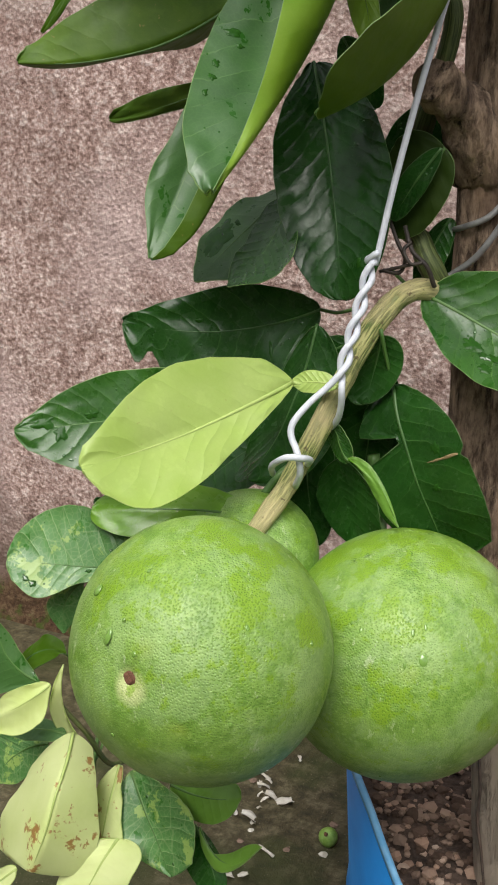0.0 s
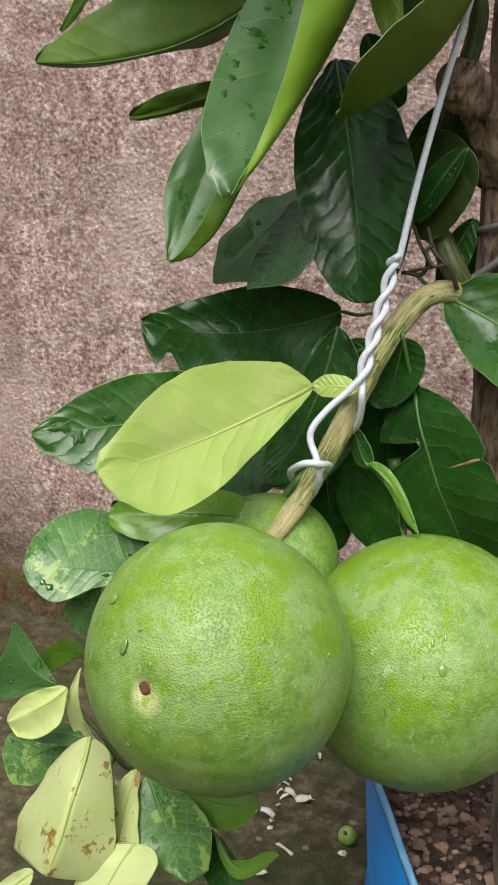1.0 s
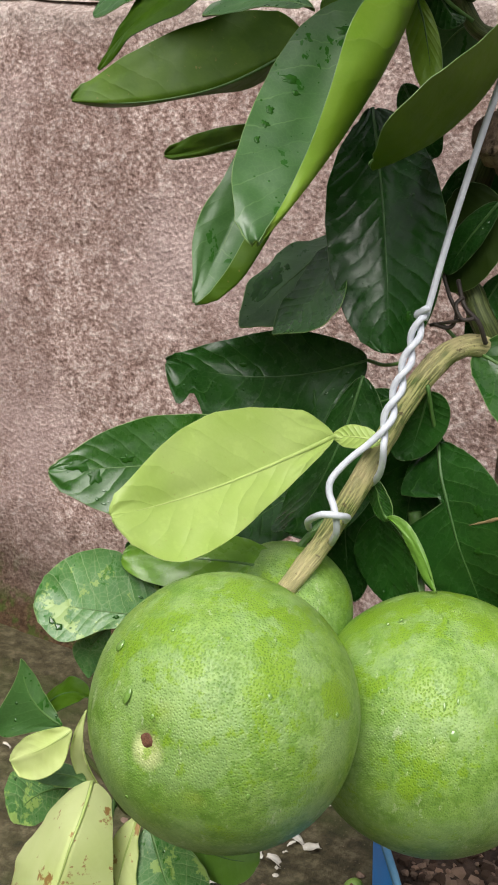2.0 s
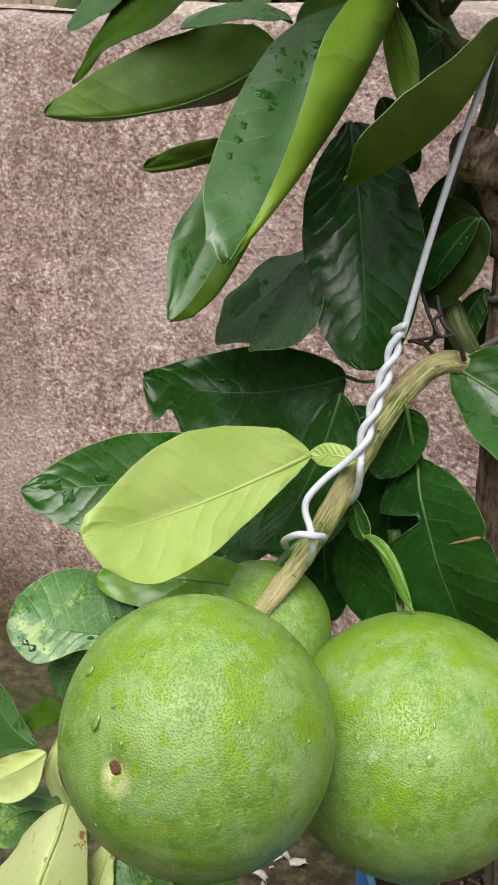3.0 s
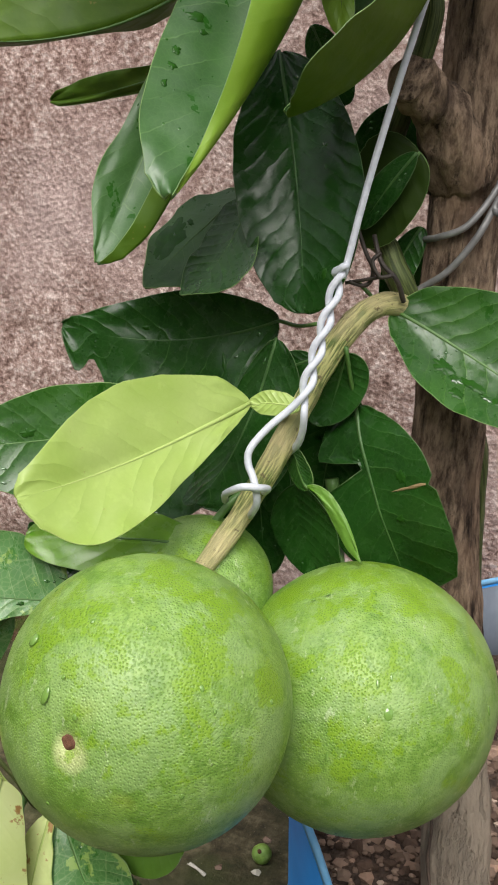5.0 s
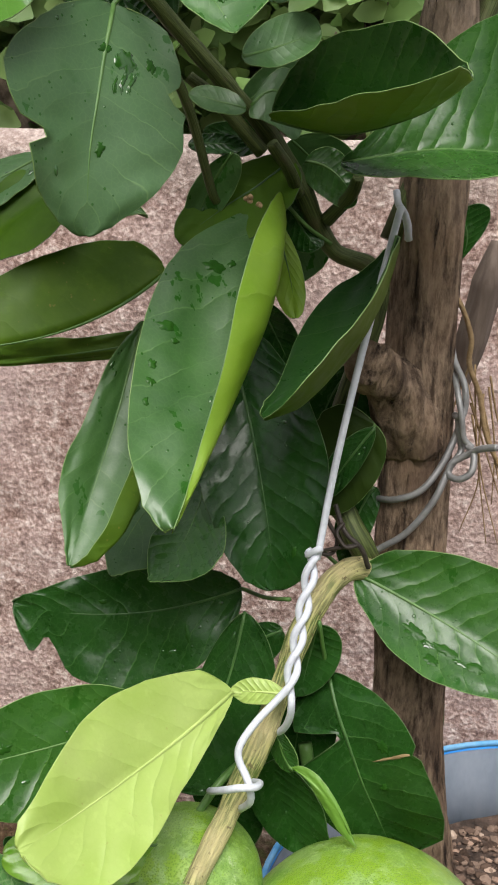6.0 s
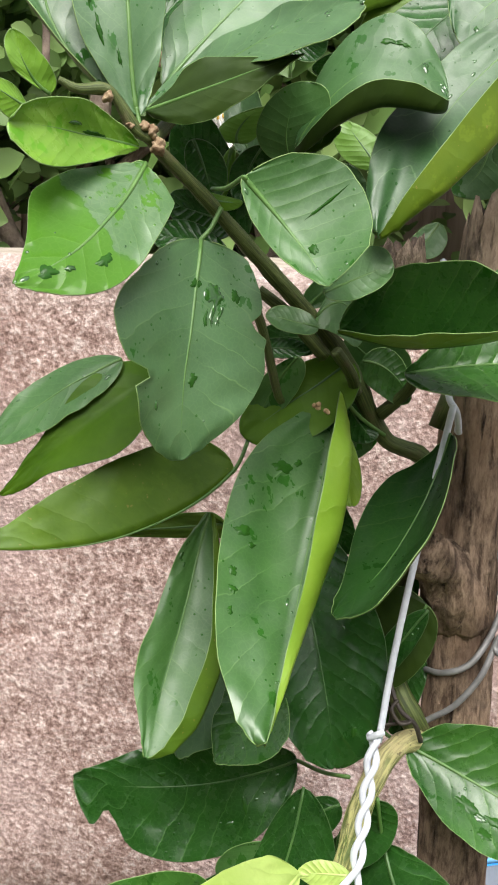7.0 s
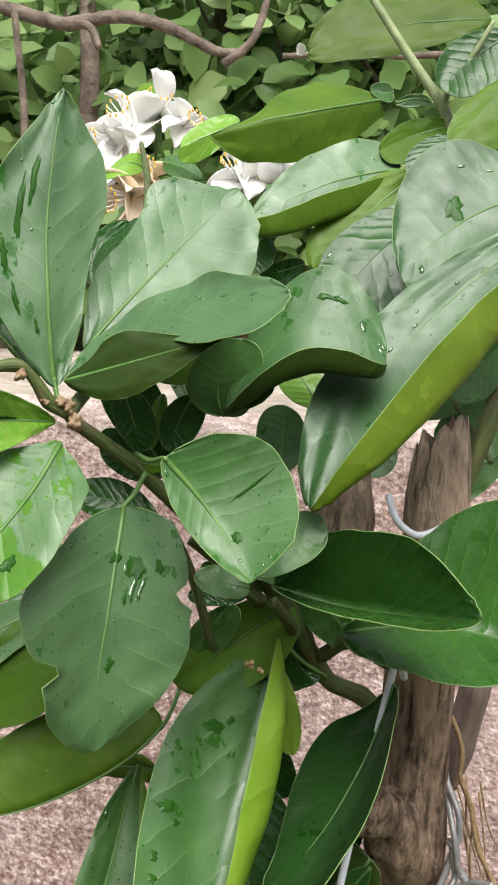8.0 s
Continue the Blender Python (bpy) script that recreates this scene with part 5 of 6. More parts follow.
leaf(tree, (-0.059, 0.3305, 0.906), (-0.0684, 0.2925, 0.874), (-0.088, 0.2626, 0.8543), (-0.0509, 0.2979, 0.8624), (-0.0912, 0.3036, 0.8952), "dewy", wa=(0.90, 0.92, 0.96, 1.00, 1.01, 0.82, 0.52, 0.22), wb=(0.20, 0.51, 0.85, 1.00, 1.04, 0.56, 0.31, 0.12), rib=1.2, camber=.12, label="broad pale leaf, wet and bright green at its tip", pools=[(0.72, -0.25, 0.03, 0.08, 1), (0.82, -0.1, 0.05, 0.2), (0.55, -0.5, 0.05, 0.1)])
leaf(tree, (-0.0182, 0.3392, 0.9024), (0.0026, 0.3419, 0.8806), (0.0231, 0.3264, 0.8588), (0.027, 0.3507, 0.9055), (-0.0069, 0.3346, 0.8762), "pale", wa=(0.56, 0.81, 0.97, 1.00, 0.97, 0.89, 0.77, 0.60), wb=(0.35, 0.66, 0.91, 1.00, 0.93, 0.76, 0.50, 0.24), stalk=(-0.039, 0.37, 0.899), rib=1.5, pools=[(0.5, -0.55, 0.012, 0.3), (0.72, -0.1, 0.04, 0.06)])
leaf(tree, (0.016, 0.365, 0.855), (0.029, 0.382, 0.862), (0.044, 0.39, 0.869), (0.027, 0.388, 0.875), (0.033, 0.378, 0.854), "pale", p=.5, q=.4)
leaf(tree, (0.017, 0.4196, 0.834), (0.0665, 0.411, 0.8298), (0.1118, 0.3573, 0.8461), (0.067, 0.3911, 0.8706), (0.0648, 0.3633, 0.8368), "bright", wa=(0.44, 0.79, 0.95, 1.00, 0.95, 0.74, 0.45, 0.20), wb=(0.39, 0.66, 0.88, 1.00, 0.99, 0.93, 0.76, 0.53), rib=1.2)
leaf(tree, (0.0512, 0.4208, 0.815), (0.104, 0.4223, 0.8229), (0.1541, 0.4007, 0.8177), (0.095, 0.4387, 0.8704), (0.1012, 0.3859, 0.8069), "bright", wa=(0.10, 0.28, 0.73, 1.00, 1.16, 1.29, 1.08, 0.50), wb=(0.39, 0.64, 0.84, 1.00, 0.93, 0.67, 0.46, 0.20), rib=1.2)
leaf(tree, (0.1344, 0.4697, 1.0133), (0.07, 0.4273, 0.9528), (0.0373, 0.3753, 0.8815), (0.0893, 0.3955, 0.9588), (0.0607, 0.4359, 0.9712), "arch", fold_a=(0.0989, 0.4075, 0.9404), wa=(0.33, 0.89, 0.89, 1.00, 0.95, 0.78, 0.49, 0.24), wb=(0.58, 0.66, 0.91, 1.00, 1.06, 1.17, 0.98, 0.56), rib=.8, label="long arched leaf showing its olive underside")
leaf(tree, (-0.0678, 0.3449, 0.9274), (-0.0775, 0.3527, 0.9881), (-0.0773, 0.3652, 1.0504), (-0.0981, 0.3373, 0.9793), (-0.0631, 0.3677, 0.9845), "sheen", wa=(0.24, 0.58, 0.90, 1.00, 1.05, 0.83, 0.45, 0.16), wb=(0.32, 0.62, 0.82, 1.00, 1.30, 1.17, 0.72, 0.29), stalk=(-0.062, 0.342, 0.916), rib=1.4, pools=[(0.6, -0.45, 0.1, 0.06), (0.7, -0.3, 0.08, 0.06), (0.45, -0.7, 0.06, 0.07), (0.3, -0.6, 0.05, 0.05), (0.2, -0.3, 0.03, 0.05)])
leaf(tree, (-0.075, 0.345, 0.931), (-0.114, 0.352, 0.976), (-0.115, 0.362, 1.032), (-0.13, 0.345, 0.989), (-0.098, 0.368, 0.989), "sheen", p=.6, q=.8, rib=1.2)
leaf(tree, (-0.0621, 0.3633, 0.9423), (-0.0367, 0.3849, 0.9796), (-0.0078, 0.4061, 1.0165), (-0.0577, 0.3927, 0.9901), (-0.0157, 0.3726, 0.9572), "sheen", wa=(0.27, 0.67, 1.03, 1.00, 1.11, 1.48, 1.03, 0.23), wb=(0.24, 0.50, 0.77, 1.00, 1.12, 1.13, 0.89, 0.55), rib=1.3, nick=.06)
leaf(tree, (-0.0648, 0.3486, 0.9309), (-0.0211, 0.3513, 0.9573), (0.0295, 0.3332, 0.9713), (-0.0351, 0.3708, 0.9656), (-0.0216, 0.3442, 0.9504), "sheen", wa=(0.29, 0.67, 0.87, 1.00, 1.10, 1.14, 0.57, 0.47), wb=(0.28, 0.47, 0.72, 1.00, 2.66, 3.08, 2.11, 0.97), rib=.9, nick=.04)
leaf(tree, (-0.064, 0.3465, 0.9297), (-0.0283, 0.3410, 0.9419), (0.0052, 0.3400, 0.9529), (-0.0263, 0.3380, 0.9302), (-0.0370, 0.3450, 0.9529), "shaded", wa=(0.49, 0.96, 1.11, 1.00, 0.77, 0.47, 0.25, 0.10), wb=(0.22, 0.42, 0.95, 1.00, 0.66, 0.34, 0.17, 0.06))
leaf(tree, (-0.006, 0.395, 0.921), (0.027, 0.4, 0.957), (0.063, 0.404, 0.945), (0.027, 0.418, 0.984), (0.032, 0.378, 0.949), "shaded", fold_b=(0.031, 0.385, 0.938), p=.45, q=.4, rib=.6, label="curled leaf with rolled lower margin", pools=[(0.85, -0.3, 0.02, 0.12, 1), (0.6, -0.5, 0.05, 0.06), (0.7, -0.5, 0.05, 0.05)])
leaf(tree, (-0.009, 0.405, 0.915), (-0.011, 0.398, 0.931), (-0.003, 0.395, 0.951), (-0.025, 0.398, 0.932), (0.008, 0.398, 0.932), "pale", p=.45, q=.35, rib=.8)
leaf(tree, (-0.019, 0.41, 0.917), (0, 0.402, 0.922), (0.015, 0.395, 0.93), (0.001, 0.4, 0.919), (-0, 0.402, 0.928), "mature", p=.5, q=.5, rib=0)
leaf(tree, (-0.0649, 0.338, 0.9132), (-0.0819, 0.3055, 0.9156), (-0.0965, 0.2748, 0.9154), (-0.0783, 0.2964, 0.9015), (-0.0767, 0.306, 0.9275), "fresh", wa=(0.23, 0.44, 0.76, 1.00, 1.16, 1.14, 0.72, 0.44), wb=(0.26, 0.54, 0.83, 1.00, 0.98, 0.87, 0.71, 0.44), wave=.03, label="small yellow-green new leaf", pools=[(0.5, 0.3, 0.05, 0.06, 1), (0.35, 0.1, 0.08, 0.1)])
leaf(tree, (-0.098, 0.318, 0.932), (-0.104, 0.31, 0.94), (-0.109, 0.305, 0.955), (-0.109, 0.305, 0.941), (-0.097, 0.315, 0.943), "fresh", p=.5, q=.7, wave=.04)
leaf(tree, (-0.106, 0.315, 0.926), (-0.109, 0.31, 0.928), (-0.118, 0.3, 0.934), (-0.112, 0.31, 0.921), (-0.112, 0.31, 0.935), "fresh", p=.5, q=.7)
leaf(tree, (-0.057, 0.4, 0.924), (-0.051, 0.4, 0.911), (-0.046, 0.4, 0.896), (-0.041, 0.402, 0.913), (-0.059, 0.4, 0.909), "mature", p=.5, q=.5)
leaf(tree, (-0.024, 0.41, 0.923), (-0.031, 0.41, 0.911), (-0.035, 0.408, 0.896), (-0.021, 0.41, 0.908), (-0.039, 0.41, 0.913), "mature", p=.5, q=.5)
leaf(tree, (-0.041, 0.415, 0.922), (-0.044, 0.415, 0.909), (-0.047, 0.415, 0.895), (-0.048, 0.415, 0.909), (-0.04, 0.415, 0.908), "fresh", p=.5, q=.5)
leaf(tree, (-0.042, 0.43, 0.926), (-0.04, 0.43, 0.935), (-0.029, 0.43, 0.944), (-0.029, 0.43, 0.933), (-0.051, 0.43, 0.934), "fresh", p=.5, q=.5)
leaf(tree, (0.013, 0.43, 0.888), (0.013, 0.44, 0.904), (0.011, 0.445, 0.919), (0.001, 0.435, 0.904), (0.025, 0.44, 0.903), "pale", p=.45, q=.35)
leaf(tree, (-0.032, 0.385, 0.868), (-0.051, 0.38, 0.875), (-0.069, 0.375, 0.877), (-0.05, 0.375, 0.866), (-0.053, 0.385, 0.884), "mature", p=.5, q=.5)
leaf(tree, (-0.046, 0.37, 0.897), (-0.037, 0.375, 0.894), (-0.027, 0.38, 0.894), (-0.037, 0.375, 0.89), (-0.038, 0.378, 0.897), "mature", p=.5, q=.5)
leaf(tree, (0.009, 0.4, 0.837), (-0.004, 0.395, 0.84), (-0.015, 0.39, 0.842), (-0.002, 0.39, 0.834), (-0.004, 0.4, 0.846), "pale", p=.5, q=.5)
leaf(tree, (-0.006, 0.435, 0.819), (-0.018, 0.44, 0.802), (-0.028, 0.445, 0.781), (-0.006, 0.44, 0.8), (-0.028, 0.44, 0.801), "pale", p=.5, q=.5)
leaf(tree, (0.013, 0.46, 0.806), (0.024, 0.465, 0.785), (0.035, 0.465, 0.774), (0.03, 0.468, 0.788), (0.017, 0.465, 0.778), "mature", p=.5, q=.5)
leaf(tree, (-0.006, 0.46, 0.844), (0.005, 0.462, 0.856), (0.016, 0.465, 0.868), (-0.003, 0.46, 0.858), (0.014, 0.465, 0.853), "pale", p=.5, q=.5)
leaf(tree, (0.016, 0.47, 0.828), (0.029, 0.475, 0.817), (0.045, 0.478, 0.803), (0.045, 0.475, 0.826), (0.02, 0.475, 0.81), "pale", p=.5, q=.45)
leaf(tree, (-0.027, 0.43, 0.822), (-0.015, 0.435, 0.823), (-0, 0.44, 0.823), (-0.016, 0.438, 0.828), (-0.014, 0.432, 0.818), "mature", p=.5, q=.5)
leaf(tree, (-0.032, 0.42, 0.879), (-0.053, 0.42, 0.904), (-0.066, 0.42, 0.935), (-0.069, 0.42, 0.909), (-0.044, 0.42, 0.923), "mature", p=.5, q=.5)
leaf(tree, (-0.04, 0.43, 0.885), (-0.058, 0.43, 0.89), (-0.076, 0.43, 0.895), (-0.061, 0.43, 0.878), (-0.062, 0.43, 0.901), "mature", p=.5, q=.5)
leaf(tree, (0.026, 0.46, 0.817), (0.041, 0.462, 0.812), (0.053, 0.462, 0.797), (0.043, 0.465, 0.822), (0.033, 0.46, 0.802), "bright", p=.5, q=.5)
leaf(tree, (0.014, 0.45, 0.832), (-0.005, 0.455, 0.828), (-0.028, 0.46, 0.829), (-0.008, 0.455, 0.818), (-0.009, 0.455, 0.836), "mature", p=.5, q=.5)
leaf(tree, (-0.028, 0.44, 0.906), (-0.043, 0.45, 0.932), (-0.047, 0.46, 0.959), (-0.053, 0.45, 0.938), (-0.033, 0.45, 0.944), "pale", p=.5, q=.5)
leaf(tree, (0.004, 0.43, 0.841), (0.017, 0.435, 0.848), (0.027, 0.44, 0.83), (0.019, 0.44, 0.859), (0.013, 0.43, 0.833), "pale", p=.5, q=.5)
leaf(tree, (0.028, 0.46, 0.918), (0.018, 0.465, 0.93), (0.007, 0.47, 0.943), (0.03, 0.465, 0.93), (0.006, 0.465, 0.926), "fresh", p=.5, q=.5)
# leaves behind, on the far side of the tree
leaf(tree, (0.0397, 0.6193, 1.1003), (-0.0112, 0.5796, 1.0832), (-0.0615, 0.5605, 1.066), (-0.0162, 0.617, 1.1093), (-0.0007, 0.5918, 1.0599), "pale", wa=(0.23, 0.54, 0.87, 1.00, 0.88, 0.16, 0.07, 0.02), wb=(0.29, 0.57, 0.84, 1.00, 0.98, 0.86, 0.68, 0.37), label="boat-shaped leaf seen from its dull underside")
leaf(tree, (0.05, 0.58, 1.052), (0.013, 0.555, 1.04), (-0.029, 0.53, 1.014), (0.012, 0.54, 1.032), (0.011, 0.57, 1.063), "sheen", fold_a=(0.011, 0.545, 1.016), p=.5, q=.5)
leaf(tree, (0.062, 0.57, 1.05), (0.032, 0.555, 1.02), (0.009, 0.54, 0.989), (0.015, 0.555, 1.029), (0.048, 0.555, 1.017), "sheen", p=.5, q=.5)
leaf(tree, (0.071, 0.54, 1.026), (0.046, 0.52, 0.999), (0.025, 0.505, 0.969), (0.064, 0.51, 0.978), (0.023, 0.525, 1.007), "mature", p=.5, q=.45)
leaf(tree, (0.124, 0.5, 1.031), (0.089, 0.485, 1.014), (0.063, 0.465, 0.984), (0.103, 0.47, 0.99), (0.07, 0.5, 1.051), "arch", p=.45, q=.45, rib=1.2, pools=[(0.5, 0.2, 0.06, 0.15), (0.86, -0.3, 0.02, 0.1, 1)])
leaf(tree, (0.078, 0.6, 1.081), (0.057, 0.59, 1.074), (0.037, 0.58, 1.063), (0.054, 0.59, 1.083), (0.06, 0.58, 1.058), "mature", p=.5, q=.5)
leaf(tree, (0.085, 0.57, 1.072), (0.07, 0.56, 1.06), (0.061, 0.55, 1.043), (0.081, 0.56, 1.051), (0.058, 0.56, 1.062), "mature", p=.5, q=.45)
leaf(tree, (0.095, 0.66, 1.16), (0.036, 0.64, 1.149), (-0.016, 0.62, 1.128), (0.029, 0.65, 1.179), (0.038, 0.63, 1.131), "ribbed", p=.5, q=.5)
leaf(tree, (0.108, 0.6, 1.136), (0.085, 0.59, 1.117), (0.07, 0.58, 1.099), (0.099, 0.59, 1.104), (0.074, 0.59, 1.127), "mature", p=.5, q=.5)
leaf(tree, (0.116, 0.56, 1.105), (0.098, 0.55, 1.084), (0.084, 0.54, 1.06), (0.083, 0.55, 1.083), (0.116, 0.55, 1.072), "pale", p=.5, q=.5)
leaf(tree, (0.042, 0.61, 1.096), (0.054, 0.61, 1.099), (0.064, 0.61, 1.097), (0.054, 0.61, 1.102), (0.054, 0.61, 1.094), "pale", p=.5, q=.5)
leaf(tree, (0.039, 0.62, 1.105), (0.034, 0.62, 1.104), (0.025, 0.62, 1.106), (0.037, 0.61, 1.096), (0.033, 0.62, 1.11), "pale", p=.5, q=.5)
leaf(tree, (0.134, 0.55, 0.908), (0.113, 0.54, 0.894), (0.097, 0.53, 0.869), (0.12, 0.54, 0.879), (0.099, 0.54, 0.893), "pale", p=.5, q=.45)
leaf(tree, (0.121, 0.52, 0.961), (0.105, 0.52, 0.942), (0.088, 0.52, 0.928), (0.112, 0.51, 0.928), (0.096, 0.52, 0.95), "pale", p=.5, q=.45)
leaf(tree, (0.084, 0.55, 0.943), (0.079, 0.545, 0.925), (0.066, 0.54, 0.911), (0.099, 0.545, 0.918), (0.071, 0.545, 0.931), "pale", p=.45, q=.45)
leaf(tree, (0.12, 0.55, 0.927), (0.106, 0.545, 0.91), (0.09, 0.54, 0.893), (0.12, 0.54, 0.893), (0.09, 0.545, 0.914), "pale", p=.5, q=.45)
leaf(tree, (0.058, 0.55, 0.895), (0.051, 0.545, 0.884), (0.044, 0.54, 0.875), (0.061, 0.545, 0.878), (0.043, 0.545, 0.886), "pale", p=.5, q=.45)
leaf(tree, (0.098, 0.56, 0.794), (0.105, 0.56, 0.781), (0.101, 0.56, 0.766), (0.117, 0.56, 0.795), (0.097, 0.56, 0.781), "mature", p=.5, q=.5)
leaf(tree, (-0.023, 0.55, 1.007), (-0.031, 0.545, 0.997), (-0.033, 0.54, 0.987), (-0.017, 0.545, 0.991), (-0.038, 0.545, 1), "mature", p=.5, q=.5)
leaf(tree, (0, 0.56, 0.993), (-0.011, 0.56, 0.989), (-0.026, 0.56, 0.985), (-0.011, 0.56, 0.981), (-0.012, 0.56, 0.995), "mature", p=.5, q=.5)
leaf(tree, (-0.078, 0.42, 0.967), (-0.084, 0.43, 0.984), (-0.07, 0.44, 1.003), (-0.089, 0.43, 0.989), (-0.066, 0.43, 0.993), "mature", p=.5, q=.5)
rod("twig", [(0.078, 0.6, 1.078), (0.071, 0.6, 1.093), (0.051, 0.6, 1.119), (0.026, 0.6, 1.153), (0.017, 0.6, 1.168)], [0.0036, 0.0032, 0.0026, 0.0022], PALE_TWIG, tree, "pale green arching twig", sides=10)
rod("twig", [(0.071, 0.6, 1.093), (0.076, 0.595, 1.105), (0.089, 0.59, 1.125), (0.097, 0.59, 1.14)], [0.0022, 0.0014], PALE_TWIG, tree, sides=8)
rod("twig", [(0.078, 0.6, 1.078), (0.094, 0.58, 1.045), (0.11, 0.55, 0.995), (0.12, 0.52, 0.943), (0.068, 0.49, 0.779)], [0.0042, 0.005, 0.006], TWIG, tree, sides=8)
rod("twig", [(0.093, 0.54, 0.92), (0.107, 0.53, 0.902), (0.116, 0.52, 0.89)], [0.0016], TWIG, tree, sides=6)
rod("twig", [(-0.061, 0.345, 0.917), (-0.058, 0.42, 0.958), (-0.111, 0.6, 1.039), (-0.18, 0.8, 1.098)], [0.003, 0.002], TWIG, tree, sides=8)
rod("twig", [(-0.078, 0.33, 0.336), (-0.072, 0.318, 0.331), (-0.069, 0.312, 0.326), (-0.067, 0.305, 0.319)], [0.0013, 0.001], RIB, tree, sides=6)
rod("twig", [(-0.074, 0.33, 0.333), (-0.072, 0.32, 0.328), (-0.073, 0.315, 0.327)], [0.001, 0.0006], RIB, tree, sides=6)
rod("twig", [(-0.016, 0.4, 0.441), (-0.046, 0.36, 0.353), (-0.064, 0.33, 0.321), (-0.077, 0.315, 0.348), (-0.097, 0.31, 0.369)], [0.0022, 0.0014], TWIG, tree, sides=8)

# ---- the fruit ----
def pomelo(place, r, scar_way, seed, label, flat=0.97, scar=True, stalk=None):
    """One fruit: a slightly flattened ball, dimpled round the blossom scar, with drops of water on it."""
    c = V(place)
    fruit = thing("pomelo", c, label, "fruit", "green pomelos on the branch")
    axis = V(scar_way).normalized()
    bm = bmesh.new()
    bmesh.ops.create_icosphere(bm, subdivisions=6, radius=1.0)
    for v in bm.verts:
        n = v.co.normalized()
        d = n.dot(axis)
        k = 1.0 - (1 - flat) * d * d
        if scar:
            ang = math.acos(max(-1, min(1, d)))
            k -= 0.045 * math.exp(-((ang / 0.22) ** 2)) + 0.030 * math.exp(-((ang / 0.065) ** 4))
        k += 0.010 * noise.noise(n * 1.6 + Vector((seed, 0, 0))) + 0.0035 * noise.noise(n * 7 + Vector((seed, 2, 0)))
        v.co = n * r * k
    me = bpy.data.meshes.new("peel")
    bm.to_mesh(me)
    bm.free()
    me.materials.append(peel("green_peel", seed, tuple(axis * r * 0.92 + Vector((0.002, 0, -0.0035))) if scar else None))
    me.polygons.foreach_set("use_smooth", [True] * len(me.polygons))
    # unwrapped flat round the side that faces the yard
    pole = Vector((0.1, -0.8, 0.55)).normalized()
    px = pole.cross(Vector((0, 0, 1))).normalized()
    py = px.cross(pole)
    flat_map = []
    for v in me.vertices:
        n = v.co.normalized()
        ang = math.acos(max(-1.0, min(1.0, n.dot(pole))))
        q = Vector((n.dot(px), n.dot(py)))
        q = q.normalized() * (ang * r) if q.length > 1e-9 else q
        flat_map.append((q.x + seed, q.y))
    layer = me.uv_layers.new(name="UVMap")
    idx = np.empty(len(me.loops), dtype=np.int32)
    me.loops.foreach_get("vertex_index", idx)
    layer.data.foreach_set("uv", np.asarray(flat_map, dtype=np.float32)[idx].ravel())
    body = new("peel", me)
    body.parent = fruit
    tagged(body, "glossy green pitted peel")
    if scar:
        # dry remains of the flower in the dimple
        bm = bmesh.new()
        bmesh.ops.create_icosphere(bm, subdivisions=3, radius=1.0)
        turn = axis.to_track_quat("Z", "Y").to_matrix()
        for v in bm.verts:
            n = v.co.copy()
            w = 1.12 + 0.75 * noise.noise(n * 2.2 + Vector((1, seed, 0)))
            hollow = 0.5 if n.z > 0.5 else 1.0
            v.co = c + axis * (r * 0.899) + turn @ Vector((n.x * 0.0056 * w, n.y * 0.0044 * w, n.z * 0.0026 * hollow))
        part("blossom_scar", bm, SCAR, fruit, "dry brown blossom scar")
    return fruit


def drop(parent, c, way, r, size, squash=0.45, stretch=1.0):
    """A bead of water that clings to the peel."""
    way = V(way).normalized()
    bm = bmesh.new()
    bmesh.ops.create_icosphere(bm, subdivisions=2, radius=1.0)
    turn = way.to_track_quat("Z", "Y").to_matrix()
    for v in bm.verts:
        v.co = V(c) + way * r + turn @ Vector((v.co.x * size, v.co.y * size * stretch, v.co.z * size * squash))
    return part("water_drop", bm, WATER, parent)


FA, FB, FC = (0.0256, 0.2728, 0.4478), (0.0932, 0.380, 0.4143), (0, 0.375, 0.454)
RA, RB = 0.0650, 0.0704
fruit_a = pomelo(FA, RA, (-0.0033, -0.0584, 0.0115), 1.3, "large green pomelo with a brown blossom scar on a tied branch")
fruit_b = pomelo(FB, RB, (0.5, 0.2, -0.8), 4.7, "large green pomelo beaded with rain, hanging beside another", scar=False)
fruit_c = pomelo(FC, 0.040, (0.1, 0.4, -0.8), 7.9, "smaller green pomelo tucked behind two larger ones", scar=False)
rod("fruit_stalk", [V(FB) + Vector((-0.031, 0.043, 0.040)), (0.053, 0.440, 0.476), (0.046, 0.444, 0.505)], [0.004, 0.004], RIB, fruit_b, sides=8)
rod("fruit_stalk", [V(FC) + Vector((0.004, 0.006, 0.037)), V(FC) + Vector((0.012, 0.016, 0.05)), (0.021, 0.41, 0.51)], [0.0022, 0.0022], RIB, fruit_c, sides=8)
rng = random.Random(3)
for fruit, c, r, count in ((fruit_a, FA, RA, 9), (fruit_b, FB, RB, 22)):
    way0 = (Vector((0.26, -0.12, 0.71)) - V(c)).normalized()
    for k in range(count):
        w = (way0 + Vector((rng.uniform(-1, 1), rng.uniform(-1, 1), rng.uniform(-1, 1))) * 0.85).normalized()
        size = rng.choice((0.0006, 0.0008, 0.001, 0.0013))
        drop(fruit, c, w, r * 0.992, size * 0.8, 0.4, rng.uniform(1.0, 1.5) if fruit is fruit_a else rng.uniform(1.2, 3.0))
drop(fruit_b, FB, V((0.076, 0.36, 0.357)) - V(FB), RB * 0.988, 0.0036, 0.5)
